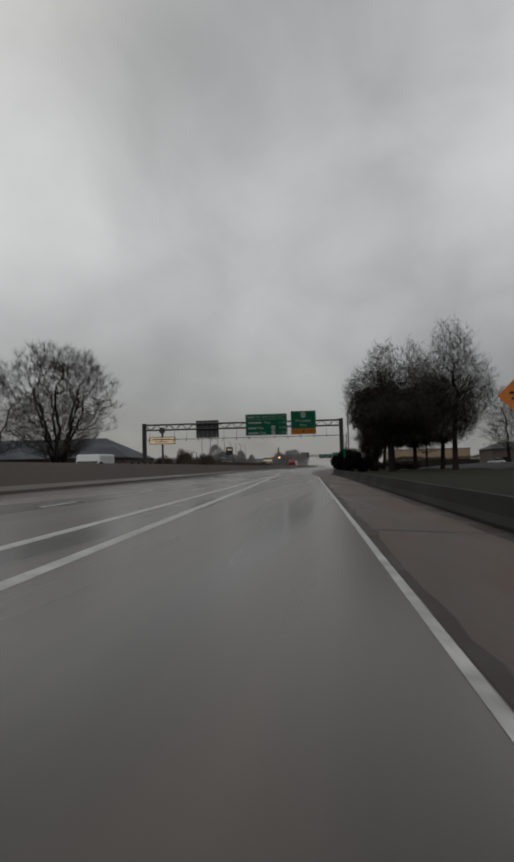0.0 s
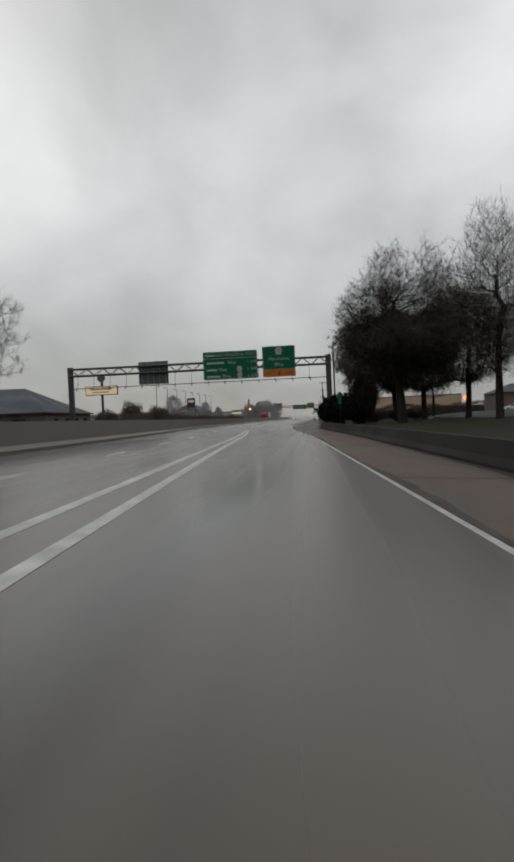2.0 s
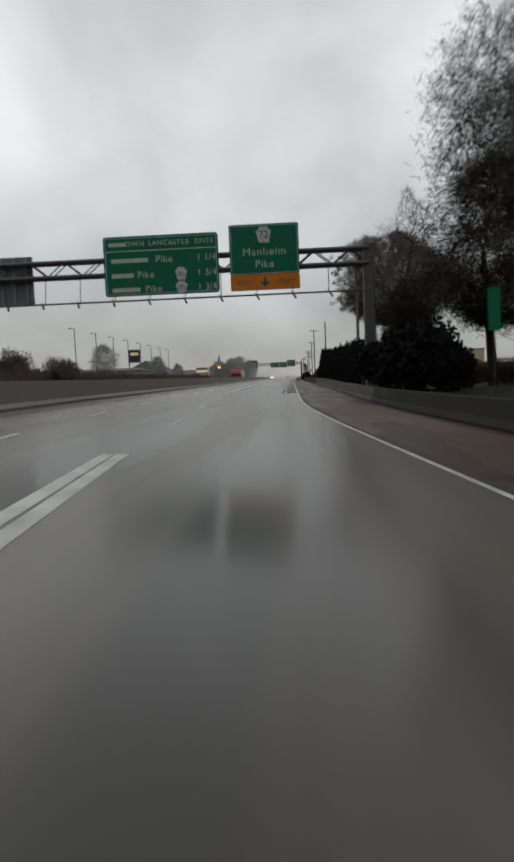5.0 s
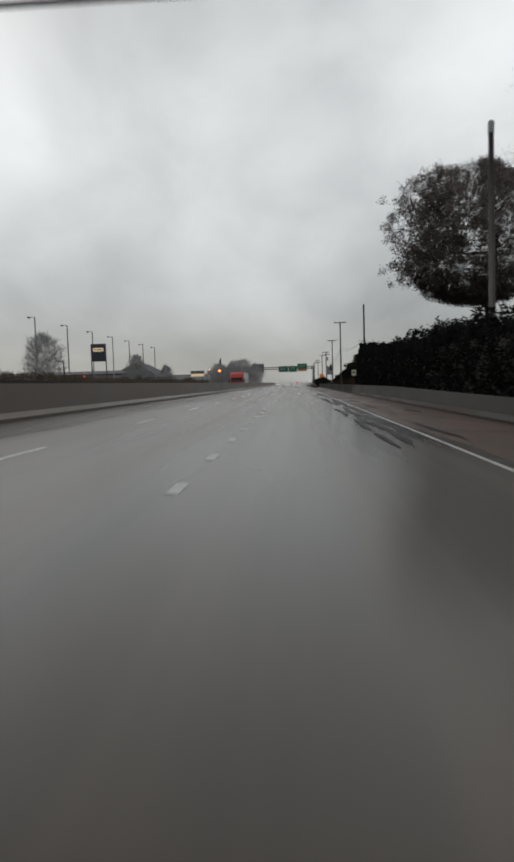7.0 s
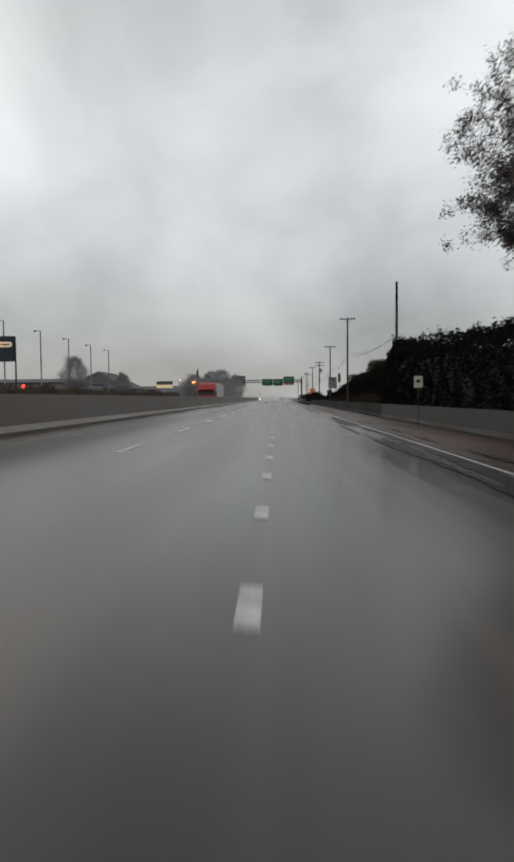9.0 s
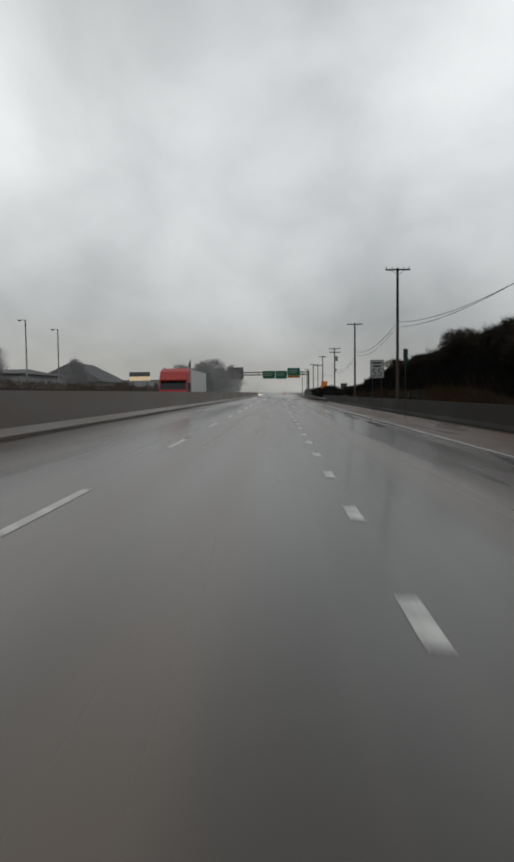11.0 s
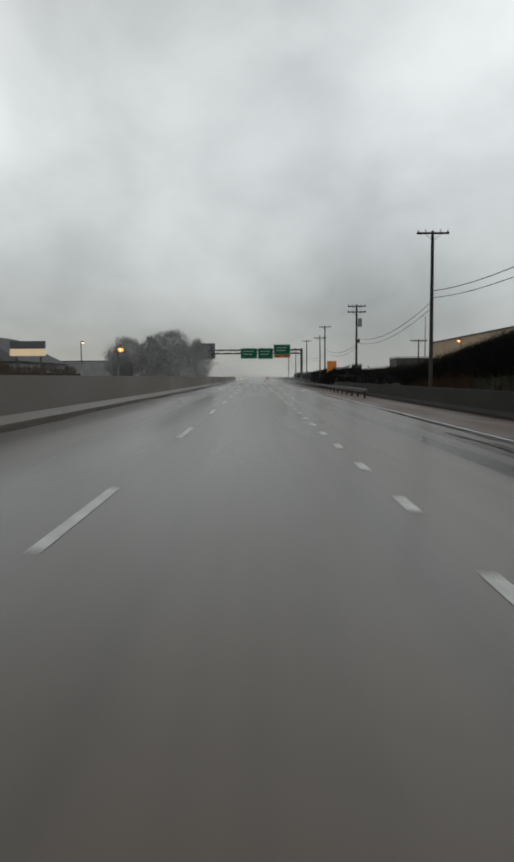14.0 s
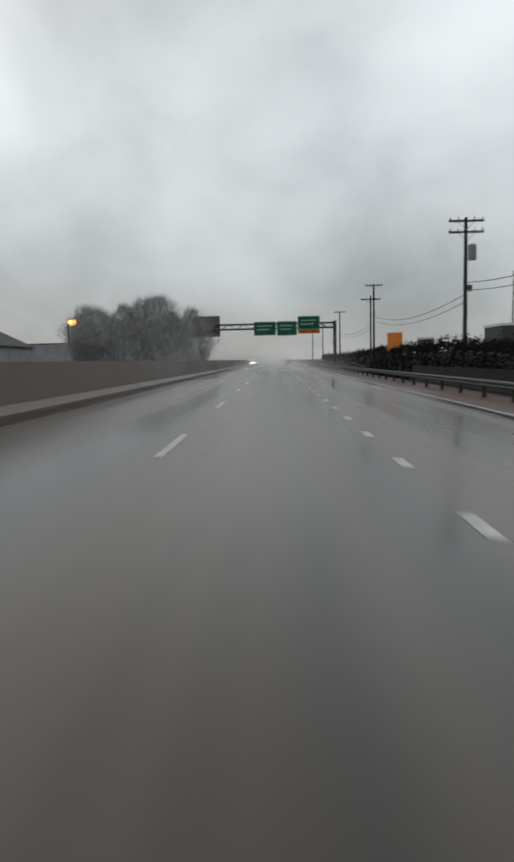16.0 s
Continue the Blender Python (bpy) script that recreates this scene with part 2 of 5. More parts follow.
M = {
    "asphalt": road_material("wet asphalt", (0.024, 0.0215, 0.019), (0.082, 0.065, 0.053)),
    "lot": material("wet lot asphalt", (0.034, 0.033, 0.032), (0.020, 0.019, 0.019), 0.3, 0.6, 0.8, 0.4, fine_scale=30, coat=0.08, coat_rough=(0.4, 0.55), spec=0.12),
    "shoulder": material("wet concrete shoulder", (0.086, 0.051, 0.036), (0.036, 0.023, 0.017), 0.35, 0.5, 0.65, 0.3, fine_scale=30, stretch=(1, 0.2, 1), coat=0.34, spec=0.1, coat_rough=(0.25, 0.55)),
    "paint": material("road paint", (0.50, 0.50, 0.48), (0.15, 0.148, 0.142), 3.0, 0.35, 0.5, 0.2, fine_scale=40),
    "concrete": material("wet barrier concrete", (0.124, 0.098, 0.079), (0.072, 0.058, 0.048), 0.4, 0.5, 0.7, 0.3, fine_scale=14, stretch=(1, 0.25, 1)),
    # lighter than the wall: skylight on the sloping foot put into the colour
    "concrete_foot": material("concrete paled for skylight", (0.155, 0.130, 0.110), (0.088, 0.074, 0.062), 0.5, 0.45, 0.6, 0.3, fine_scale=14, stretch=(1, 0.25, 1)),
    "concrete_grey": material("grey barrier concrete", (0.072, 0.068, 0.063), (0.036, 0.034, 0.031), 0.5, 0.6, 0.8, 0.4, fine_scale=14, stretch=(1, 0.25, 1), spec=0.15),
    # tree shade along the first stretch is painted into this dark tone
    "concrete_dark": material("mossy, shade-darkened barrier concrete", (0.024, 0.022, 0.020), (0.012, 0.011, 0.010), 0.5, 0.65, 0.85, 0.4, fine_scale=14, stretch=(1, 0.25, 1), spec=0.12),
    "dirty_toe": material("muddy wet concrete", (0.050, 0.036, 0.028), (0.022, 0.017, 0.014), 0.6, 0.55, 0.75, 0.3, fine_scale=12, stretch=(1, 0.2, 1), spec=0.2),
    "silt": material("wet silt", (0.040, 0.028, 0.021), (0.020, 0.015, 0.012), 0.5, 0.5, 0.7, 0.2, fine_scale=20, spec=0.2),
    "red_grass": material("reddish dead grass", (0.058, 0.036, 0.017), (0.036, 0.016, 0.010), 0.15, 0.9, 0.95, island=0.3, spec=0.1),
    # for the solid core of hedges, dark like their shaded inside
    "earth": material("dark hedge core", (0.022, 0.017, 0.013), (0.012, 0.010, 0.008), 0.8, 0.85, 0.95, 0.5, fine_scale=9),
    "bank_brush": material("dark dead brush", (0.021, 0.015, 0.010), (0.011, 0.010, 0.007), 0.12, 0.9, 0.95, island=0.2, spec=0.1),
    "grass": material("winter grass", (0.018, 0.021, 0.009), (0.014, 0.011, 0.008), 0.12, 0.9, 0.95, 0.4, fine_scale=6, spec=0.1),
    "steel": material("dark painted steel", (0.045, 0.043, 0.042), (0.028, 0.027, 0.027), 2, 0.5, 0.65, 0.1),
    "galv": material("galvanised steel", (0.21, 0.213, 0.216), (0.14, 0.143, 0.147), 3, 0.4, 0.55, 0.1, metal=0.6),
    "rail": material("dull galvanised rail", (0.105, 0.105, 0.105), (0.06, 0.06, 0.06), 1.2, 0.55, 0.7, 0.1, metal=0.2, spec=0.2),
    "sign_back": material("bare sign back", (0.105, 0.105, 0.11), (0.075, 0.075, 0.08), 1, 0.45, 0.55, metal=0.3),
    "green": material("green sign sheeting", (0.002, 0.092, 0.050), (0.002, 0.068, 0.038), 0.8, 0.5, 0.6, spec=0.15),
    "dark_green": material("weathered dark green sheeting", (0.012, 0.034, 0.028), (0.008, 0.022, 0.019), 2, 0.5, 0.6, spec=0.2),
    "white": material("white sign sheeting", (0.62, 0.64, 0.62), (0.5, 0.52, 0.5), 2, 0.4, 0.5),
    "dull_white": material("dull wet white sheeting", (0.34, 0.35, 0.34), (0.25, 0.26, 0.25), 2, 0.4, 0.5),
    "amber_sheet": material("amber sign sheeting", (0.42, 0.135, 0.012), (0.34, 0.105, 0.010), 1, 0.5, 0.6, spec=0.15),
    "orange": material("orange sign sheeting", (0.64, 0.19, 0.014), (0.54, 0.155, 0.012), 1, 0.4, 0.5),
    "black": material("black paint", (0.012, 0.012, 0.012), (0.008, 0.008, 0.008), 3, 0.5),
    "letter": material("dulled white lettering", (0.32, 0.36, 0.33), (0.22, 0.26, 0.24), 2, 0.5, spec=0.2),
    "wood": material("creosoted pole wood", (0.046, 0.038, 0.032), (0.024, 0.020, 0.017), 1.5, 0.8, 0.9, 0.5, stretch=(6, 6, 0.6), spec=0.1),
    "pole_grey": material("weathered grey pole wood", (0.125, 0.115, 0.108), (0.075, 0.068, 0.063), 1.5, 0.75, 0.9, 0.5, stretch=(6, 6, 0.6)),
    "bark": material("wet bark", (0.030, 0.024, 0.021), (0.016, 0.013, 0.011), 2, 0.85, 0.95, 0.9, stretch=(3, 3, 0.7), fine_scale=20, spec=0.08),
    "twig": material("bare twigs", (0.075, 0.064, 0.058), (0.045, 0.038, 0.035), 0.5, 0.85),
    # paler than bark: the mist over the far trees is put into the colour
    "twig_hazed": material("bare twigs paled for haze", (0.27, 0.265, 0.27), (0.19, 0.186, 0.189), 0.5, 0.85),
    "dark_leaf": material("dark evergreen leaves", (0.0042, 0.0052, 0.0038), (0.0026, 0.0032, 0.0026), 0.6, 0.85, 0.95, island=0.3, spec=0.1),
    "brown_leaf": material("withered brown leaves", (0.082, 0.062, 0.058), (0.042, 0.034, 0.032), 0.5, 0.75, 0.9, island=0.4),
    "ivy": material("dark ivy and dead leaves", (0.020, 0.017, 0.0145), (0.010, 0.009, 0.008), 0.6, 0.85, 0.95, island=0.4, spec=0.1),
    "pale_yellow": material("pale yellow sign sheeting", (0.50, 0.50, 0.38), (0.42, 0.42, 0.31), 2, 0.4),
    "water": material("standing water", (0.012, 0.010, 0.009), (0.006, 0.005, 0.005), 0.8, 0.5, 0.6, coat=0.14, coat_rough=(0.3, 0.5), spec=0.1),
    "brush": material("dead brush", (0.085, 0.058, 0.038), (0.042, 0.032, 0.023), 0.4, 0.85, 0.95, island=0.4),
    "red": material("red truck paint", (0.30, 0.014, 0.012), (0.22, 0.011, 0.010), 1, 0.45, 0.55, coat=0.15, spec=0.3),
    "white_panel": material("white painted panels", (0.60, 0.61, 0.61), (0.48, 0.49, 0.49), 0.5, 0.4, 0.5),
    "chrome": material("chrome", (0.62, 0.62, 0.62), None, 2, 0.15, metal=1.0),
    "rubber": material("tyre rubber", (0.018, 0.018, 0.018), None, 4, 0.8),
    "glass": material("dark tinted glass", (0.012, 0.014, 0.016), None, 2, 0.15, spec=0.3),
    "roof_blue": material("blue-grey metal roof", (0.032, 0.040, 0.054), (0.022, 0.027, 0.036), 0.3, 0.5, 0.7, spec=0.3),
    "roof_dark": material("dark shingle roof", (0.050, 0.050, 0.052), (0.03, 0.03, 0.032), 0.3, 0.7, 0.85, 0.4, fine_scale=8),
    "wall_brown": material("brown brick wall", (0.13, 0.095, 0.075), (0.09, 0.066, 0.052), 0.6, 0.8),
    "wall_grey": material("grey wall panels", (0.26, 0.26, 0.26), (0.19, 0.19, 0.19), 0.4, 0.7),
    "beige": material("beige wall panels", (0.36, 0.265, 0.17), (0.30, 0.22, 0.14), 0.3, 0.7),
    "sign_yellow": material("lit pale yellow sign face", (0.60, 0.48, 0.30), (0.54, 0.43, 0.27), 1, 0.5, emit=(1.0, 0.74, 0.45), power=0.3),
    "lamp_amber": material("glowing sodium lamp", (0.6, 0.2, 0.05), None, 2, 0.4, emit=(1.0, 0.18, 0.015), power=3.4),
    "lamp_core": material("pale lamp glare", (0.9, 0.7, 0.4), None, 2, 0.4, emit=(1.0, 0.62, 0.26), power=9.0),
    "lamp_white": material("glowing headlamp", (0.9, 0.8, 0.6), None, 2, 0.3, emit=(1.0, 0.74, 0.36), power=80.0),
    "lamp_red": material("glowing tail lamp", (0.8, 0.05, 0.03), None, 2, 0.3, emit=(1.0, 0.07, 0.035), power=4.0),
    "drops": material("fine water drops", (0.82, 0.83, 0.83), (0.75, 0.76, 0.76), 2, 0.6, spec=0.2),
    "lens_off": material("unlit lamp glass", (0.3, 0.3, 0.29), None, 2, 0.2),
    "car_dark": material("dark car paint", (0.035, 0.037, 0.042), (0.03, 0.03, 0.035), 1, 0.25, 0.3, coat=0.6),
    "sign_blue": material("dark blue sign cabinet", (0.016, 0.022, 0.036), (0.011, 0.014, 0.024), 2, 0.4, 0.5),
    "flag": material("wet dark stand-in cloth", (0.06, 0.035, 0.035), (0.03, 0.025, 0.03), 1.5, 0.8),
}


# ---- mesh helpers ----
class Shape:
    """Collects faces for one mesh."""

    def __init__(self):
        self.v, self.f = [], []

    def face(self, pts):
        n = len(self.v)
        self.v += [tuple(p) for p in pts]
        self.f.append(tuple(range(n, n + len(pts))))

    def box(self, x0, x1, y0, y1, z0, z1, bevel=0.0):
        """A box; with a bevel, its upright edges are cut."""
        b = bevel
        if b:
            ring = [(x0 + b, y0), (x1 - b, y0), (x1, y0 + b), (x1, y1 - b), (x1 - b, y1), (x0 + b, y1), (x0, y1 - b), (x0, y0 + b)]
        else:
            ring = [(x0, y0), (x1, y0), (x1, y1), (x0, y1)]
        self.prism(ring, z0, z1)
        return self

    def prism(self, ring, z0, z1):
        n, k = len(self.v), len(ring)
        self.v += [(x, y, z0) for x, y in ring] + [(x, y, z1) for x, y in ring]
        self.f += [(n + i, n + (i + 1) % k, n + k + (i + 1) % k, n + k + i) for i in range(k)]
        self.f += [tuple(n + i for i in reversed(range(k))), tuple(n + k + i for i in range(k))]
        return self

    def sweep(self, profile, places):
        """A closed profile of (across, up), carried along places of (x, y, z)."""
        k, n = len(profile), len(self.v)
        for x, y, z in places:
            self.v += [(x + a, y, z + u) for a, u in profile]
        for j in range(len(places) - 1):
            for i in range(k):
                a, b = n + j * k + i, n + j * k + (i + 1) % k
                self.f.append((a, b, b + k, a + k))
        e = n + (len(places) - 1) * k
        self.f += [tuple(n + i for i in reversed(range(k))), tuple(e + i for i in range(k))]
        return self

    def tube(self, pts, radii, sides=6):
        pts = [Vector(p) for p in pts]
        n = len(self.v)
        for i, p in enumerate(pts):
            d = (pts[min(i + 1, len(pts) - 1)] - pts[max(i - 1, 0)]).normalized()
            a = d.cross(Vector((0, 0, 1)) if abs(d.z) < 0.9 else Vector((1, 0, 0))).normalized()
            c = d.cross(a)
            for s in range(sides):
                w = 2 * math.pi * s / sides
                self.v.append(tuple(p + (a * math.cos(w) + c * math.sin(w)) * radii[i]))
        for i in range(len(pts) - 1):
            for s in range(sides):
                q, r = n + i * sides + s, n + i * sides + (s + 1) % sides
                self.f.append((q, r, r + sides, q + sides))
        self.f.append(tuple(n + s for s in range(sides)))
        e = n + (len(pts) - 1) * sides
        self.f.append(tuple(e + s for s in reversed(range(sides))))
        return self

    def disc(self, c, r, axis="x", depth=0.2, sides=20):
        ring = [(r * math.cos(2 * math.pi * i / sides), r * math.sin(2 * math.pi * i / sides)) for i in range(sides)]
        n = len(self.v)
        for s in (-depth / 2, depth / 2):
            for a, b in ring:
                off = {"x": (s, a, b), "y": (a, s, b), "z": (a, b, s)}[axis]
                self.v.append((c[0] + off[0], c[1] + off[1], c[2] + off[2]))
        self.f += [(n + i, n + (i + 1) % sides, n + sides + (i + 1) % sides, n + sides + i) for i in range(sides)]
        self.f += [tuple(n + i for i in reversed(range(sides))), tuple(n + sides + i for i in range(sides))]
        return self

    def mesh(self, name, mat, smooth=False):
        me = bpy.data.meshes.new(name)
        me.from_pydata(self.v, [], self.f)
        me.materials.append(mat)
        if smooth:
            me.polygons.foreach_set("use_smooth", [True] * len(me.polygons))
        me.validate()
        me.update()
        return me


def part(name, shape, mat, parent, label="", at=None, smooth=False):
    """One mesh object under a thing or a part; shape may be a mesh that is already made."""
    me = shape.mesh(name, mat, smooth) if isinstance(shape, Shape) else shape
    ob = new(name, me)
    ob.parent = parent
    if at is not None:
        ob.matrix_basis = at
    return tagged(ob, label)


def thing(name, label, category, at=None, group="", kind=""):
    ob = new(name)
    ob.empty_display_size = 0.3
    if at is not None:
        ob.matrix_basis = at
    return tagged(ob, label, category, group, kind)


def solid(name, shape, mat, label, category, at=None, group="", kind="", smooth=False):
    ob = new(name, shape.mesh(name, mat, smooth))
    if at is not None:
        ob.matrix_basis = at
    return tagged(ob, label, category, group, kind)


def lettering(text, size, mat, parent, x, z, y=-0.02, align="CENTER", name="letter", space=1.0):
    """Upright letters that face -y, built from the built-in font, each a part of its own."""
    cu = bpy.data.curves.new(name, "FONT")
    cu.body, cu.size, cu.align_x, cu.align_y, cu.extrude, cu.space_character = text, size, align, "CENTER", 0.004, space
    tmp = new("tmp", cu)
    me = bpy.data.meshes.new_from_object(tmp.evaluated_get(bpy.context.evaluated_depsgraph_get()))
    bpy.data.objects.remove(tmp)
    co = [tuple(v.co) for v in me.vertices]
    faces = [tuple(p.vertices) for p in me.polygons]
    bpy.data.meshes.remove(me)
    spans = []
    for lo, hi in sorted((min(co[i][0] for i in f), max(co[i][0] for i in f)) for f in faces):
        if spans and lo < spans[-1][1] - 1e-4:
            spans[-1][1] = max(spans[-1][1], hi)
        else:
            spans.append([lo, hi])
    for lo, hi in spans:
        s = Shape()
        at = {}
        for f in faces:
            if lo - 1e-4 <= co[f[0]][0] <= hi + 1e-4 and lo - 1e-4 <= min(co[i][0] for i in f) and max(co[i][0] for i in f) <= hi + 1e-4:
                for i in f:
                    if i not in at:
                        at[i] = len(s.v)
                        s.v.append(co[i])
                s.f.append(tuple(at[i] for i in f))
        part(name, s, mat, parent, at=pose(x, y, z, 90, 0, 0))


# ---- ground and road ----
def lerp_table(x, table):
    for (a, va), (b, vb) in zip(table, table[1:]):
        if x <= b:
            return va + (vb - va) * max(0.0, min(1.0, (x - a) / (b - a)))
    return table[-1][1]


HILL = [(176, 0.0), (200, 4.6), (215, 4.5), (245, 4.3), (260, 3.6), (272, 2.3), (295, 1.6), (340, 0.9), (370, 0.0)]


def ground_z(x, y):
    if x < -7.5:
        z = -0.35 if x > -22 else -0.35 + 0.9 * min(1, (-22 - x) / 4)
    else:
        z = -0.62
        rise = max(0.0, min(1.0, (x - 9.9) / 5.0))
        back = max(0.0, min(1.0, (30 - x) / 9.0))
        z += lerp_table(y, HILL) * (rise * rise * (3 - 2 * rise)) * (back * back * (3 - 2 * back))
        if y < 100 and x > 9.9:
            z += 0.35 * min(1, (x - 9.9) / 4)
        if y < 165 and x > 22:
            q = min(1.0, (x - 22) / 22) * max(0.0, min(1.0, (165 - y) / 45))
            z += 1.3 * q * q * (3 - 2 * q)
    wave = noise.noise((x * 0.05, y * 0.05, 0)) * 0.25 * min(1, max(0, abs(x) - 12) / 15)
    return z + wave


def build_ground():
    xs = [-2400, -900, -400, -200] + list(range(-120, -22, 7)) + [-22, -20, -12, -9, -7.6, -7.4, 8, 9.4, 9.9] + [10.4 + 0.7 * i for i in range(12)] + [20 + 5 * i for i in range(14)] + [120, 200, 400, 900, 2400]
    ys = [-1500, -600, -300, -150] + list(range(-100, 420, 5)) + [450, 500, 600, 800, 1200, 1800, 3000]
    v = [(x + bend(y), y, ground_z(x, y)) for y in ys for x in xs]
    k = len(xs)
    f = [(j * k + i, j * k + i + 1, (j + 1) * k + i + 1, (j + 1) * k + i) for j in range(len(ys) - 1) for i in range(k - 1)]
    s = Shape()
    s.v, s.f = v, f
    solid("ground", s, M["grass"], "winter grass and bare earth beside the motorway", "ground", kind="structure", smooth=True)


build_ground()

STATIONS = list(range(-180, 20, 20)) + list(range(20, 82, 4)) + list(range(80, 1401, 20))
s = Shape().sweep([(-7.2, K * 7.2), (5.15, -K * 5.15), (5.15, -0.6), (-7.2, -0.6)], [(bend(y), y, 0) for y in STATIONS])
solid("road", s, M["asphalt"], "wet dark asphalt carriageway with three lanes", "road", kind="structure")


def barrier_x(y):
    return lerp_table(y, [(-180, 8.2), (20, 8.5), (60, 9.0), (120, 9.4), (1400, 9.4)])


ys = STATIONS
s = Shape()
for y in ys:
    s.v += [(5.15 + bend(y), y, road_z(5.15)), (barrier_x(y) + 0.1 + bend(y), y, road_z(barrier_x(y) + 0.1))]
s.f = [(2 * i, 2 * i + 1, 2 * i + 3, 2 * i + 2) for i in range(len(ys) - 1)]
solid("pavement", s, M["shoulder"], "brownish wet concrete hard shoulder beside the lanes", "shoulder", kind="structure")
s = Shape().sweep([(-19.5, 0.0), (-8.3, 0.0), (-8.3, -0.5), (-19.5, -0.5)], [(bend(y), y, -0.2) for y in STATIONS])
solid("road_opposite", s, M["asphalt"], "wet asphalt carriageway beyond the median barrier", "road", kind="structure")


# concrete barriers with a sloping foot
def median(y0, y1, top, name):
    b = -7.05
    wall = [(b - 0.20, 0.235), (b - 0.40, top), (b - 0.66, top), (b - 0.84, 0.235)]
    foot = [(b + 0.0, -0.1), (b + 0.0, 0.08), (b - 0.185, 0.24), (b - 0.86, 0.24), (b - 1.08, 0.08), (b - 1.08, -0.9), (b - 0.9, -0.9), (b - 0.9, -0.1)]
    ys = list(range(y0, y1, 5)) + [y1]
    pl = [(bend(y), y, road_z(b)) for y in ys]
    ob = solid(name, Shape().sweep(wall, pl), M["concrete"], "tall stained concrete median barrier, wet and brown", "barrier", kind="structure")
    part("barrier_foot", Shape().sweep(foot, pl), M["concrete_foot"], ob, "sloping foot, paled for the skylight on its slope")


median(-180, 395, 1.14, "wall_median")
s = Shape().sweep([(-7.05, -0.5), (-7.05, 0.12), (-7.1, 0.15), (-8.3, 0.15), (-8.35, 0.12), (-8.35, -0.9)], [(0, y, road_z(-7.05)) for y in range(395, 1400, 20)])
solid("trim_median_kerb", s, M["concrete_foot"], "low concrete median kerb", "kerb", kind="structure")

def roadside_barrier(name, y0, y1, mat, label, toe_mat):
    """A concrete barrier with a dark toe of its own material, muddy on the second stretch."""
    wall = [(0.13, 0.30), (0.25, 1.0), (0.48, 1.0), (0.6, 0.30)]
    toe = [(0.0, -0.3), (0.0, 0.10), (0.115, 0.305), (0.615, 0.305), (0.7, 0.1), (0.7, -0.3)]
    ys = list(range(y0, y1, 6)) + [y1]

    def carried(prof):
        s = Shape()
        n = len(prof)
        for y in ys:
            h = lerp_table(y, [(-180, 0.62), (60, 0.86), (110, 0.95), (140, 1.2), (300, 1.2)])
            bx = barrier_x(y)
            s.v += [(bend(y) + bx + a, y, road_z(bx) + (u if u < 0.5 else h)) for a, u in prof]
        for j in range(len(ys) - 1):
            s.f += [(j * n + i, j * n + (i + 1) % n, (j + 1) * n + (i + 1) % n, (j + 1) * n + i) for i in range(n)]
        s.f += [tuple(reversed(range(n))), tuple((len(ys) - 1) * n + i for i in range(n))]
        return s

    ob = solid(name, carried(wall), M[mat], label, "barrier", kind="structure")
    part("barrier_foot", carried(toe), M[toe_mat], ob, "dark sloping toe")


# stretch beside the trees: their shade is kept in its darker concrete
roadside_barrier("wall_roadside_1", -180, 78, "concrete_dark", "low concrete barrier along the hard shoulder, darkened for tree shade", "concrete_dark")
roadside_barrier("wall_roadside_2", 78, 178, "concrete_grey", "low grey concrete barrier along the hard shoulder", "dirty_toe")
roadside_barrier("wall_roadside_3", 178, 310, "concrete_dark", "low dark concrete barrier below the bank", "concrete_dark")


# dark brown strip of uneven width against the median barrier
s = Shape()
for i in range(-90, 200):
    y = i * 3.0
    w = 0.34 + 0.3 * noise.noise((y * 0.03, 1.3, 0)) + 0.12 * noise.noise((y * 0.4, 4.3, 0))
    s.v += [(bend(y) - 7.12, y, road_z(-7.12) + 0.004), (bend(y) - 7.05 + w, y, road_z(-7.05 + w) + 0.004)]
s.f = [(2 * i, 2 * i + 1, 2 * i + 3, 2 * i + 2) for i in range(289)]
solid("trim_gutter_dark", s, M["silt"], "dark brown strip in the gutter by the median", "gutter", kind="structure")
s = Shape()
for i in range(-60, 190):
    y = i * 3.0
    bx = barrier_x(y)
    w = 0.42 + 0.3 * noise.noise((y * 0.04, 6.3, 0)) + 0.16 * noise.noise((y * 0.4, 2.3, 0))
    s.v += [(bend(y) + bx - w, y, road_z(bx - w) + 0.004), (bend(y) + bx + 0.05, y, road_z(bx + 0.05) + 0.004)]
s.f = [(2 * i, 2 * i + 1, 2 * i + 3, 2 * i + 2) for i in range(249)]
solid("trim_shoulder_silt", s, M["silt"], "dark wet mud along the foot of the roadside barrier", "gutter", kind="structure")
# tarred joints between the slabs of the shoulder
pavement = bpy.data.objects["pavement"]
for i in range(20):
    y = -45.5 + 18.3 * i
    s = Shape()
    n = 9
    for q in range(n):
        x = 5.2 + (barrier_x(y) - 5.3) * q / (n - 1)
        w = 0.10 + 0.07 * noise.noise((x * 1.3, y, 0))
        c = y + 0.1 * (x - 5.2) + 0.04 * noise.noise((x, y, 3))
        s.v += [(x + bend(y), c - w, road_z(x) + 0.004), (x + bend(y), c + w, road_z(x) + 0.004)]
    s.f = [(2 * q, 2 * q + 2, 2 * q + 3, 2 * q + 1) for q in range(n - 1)]
    part("tar_joint", s, M["water"], pavement)


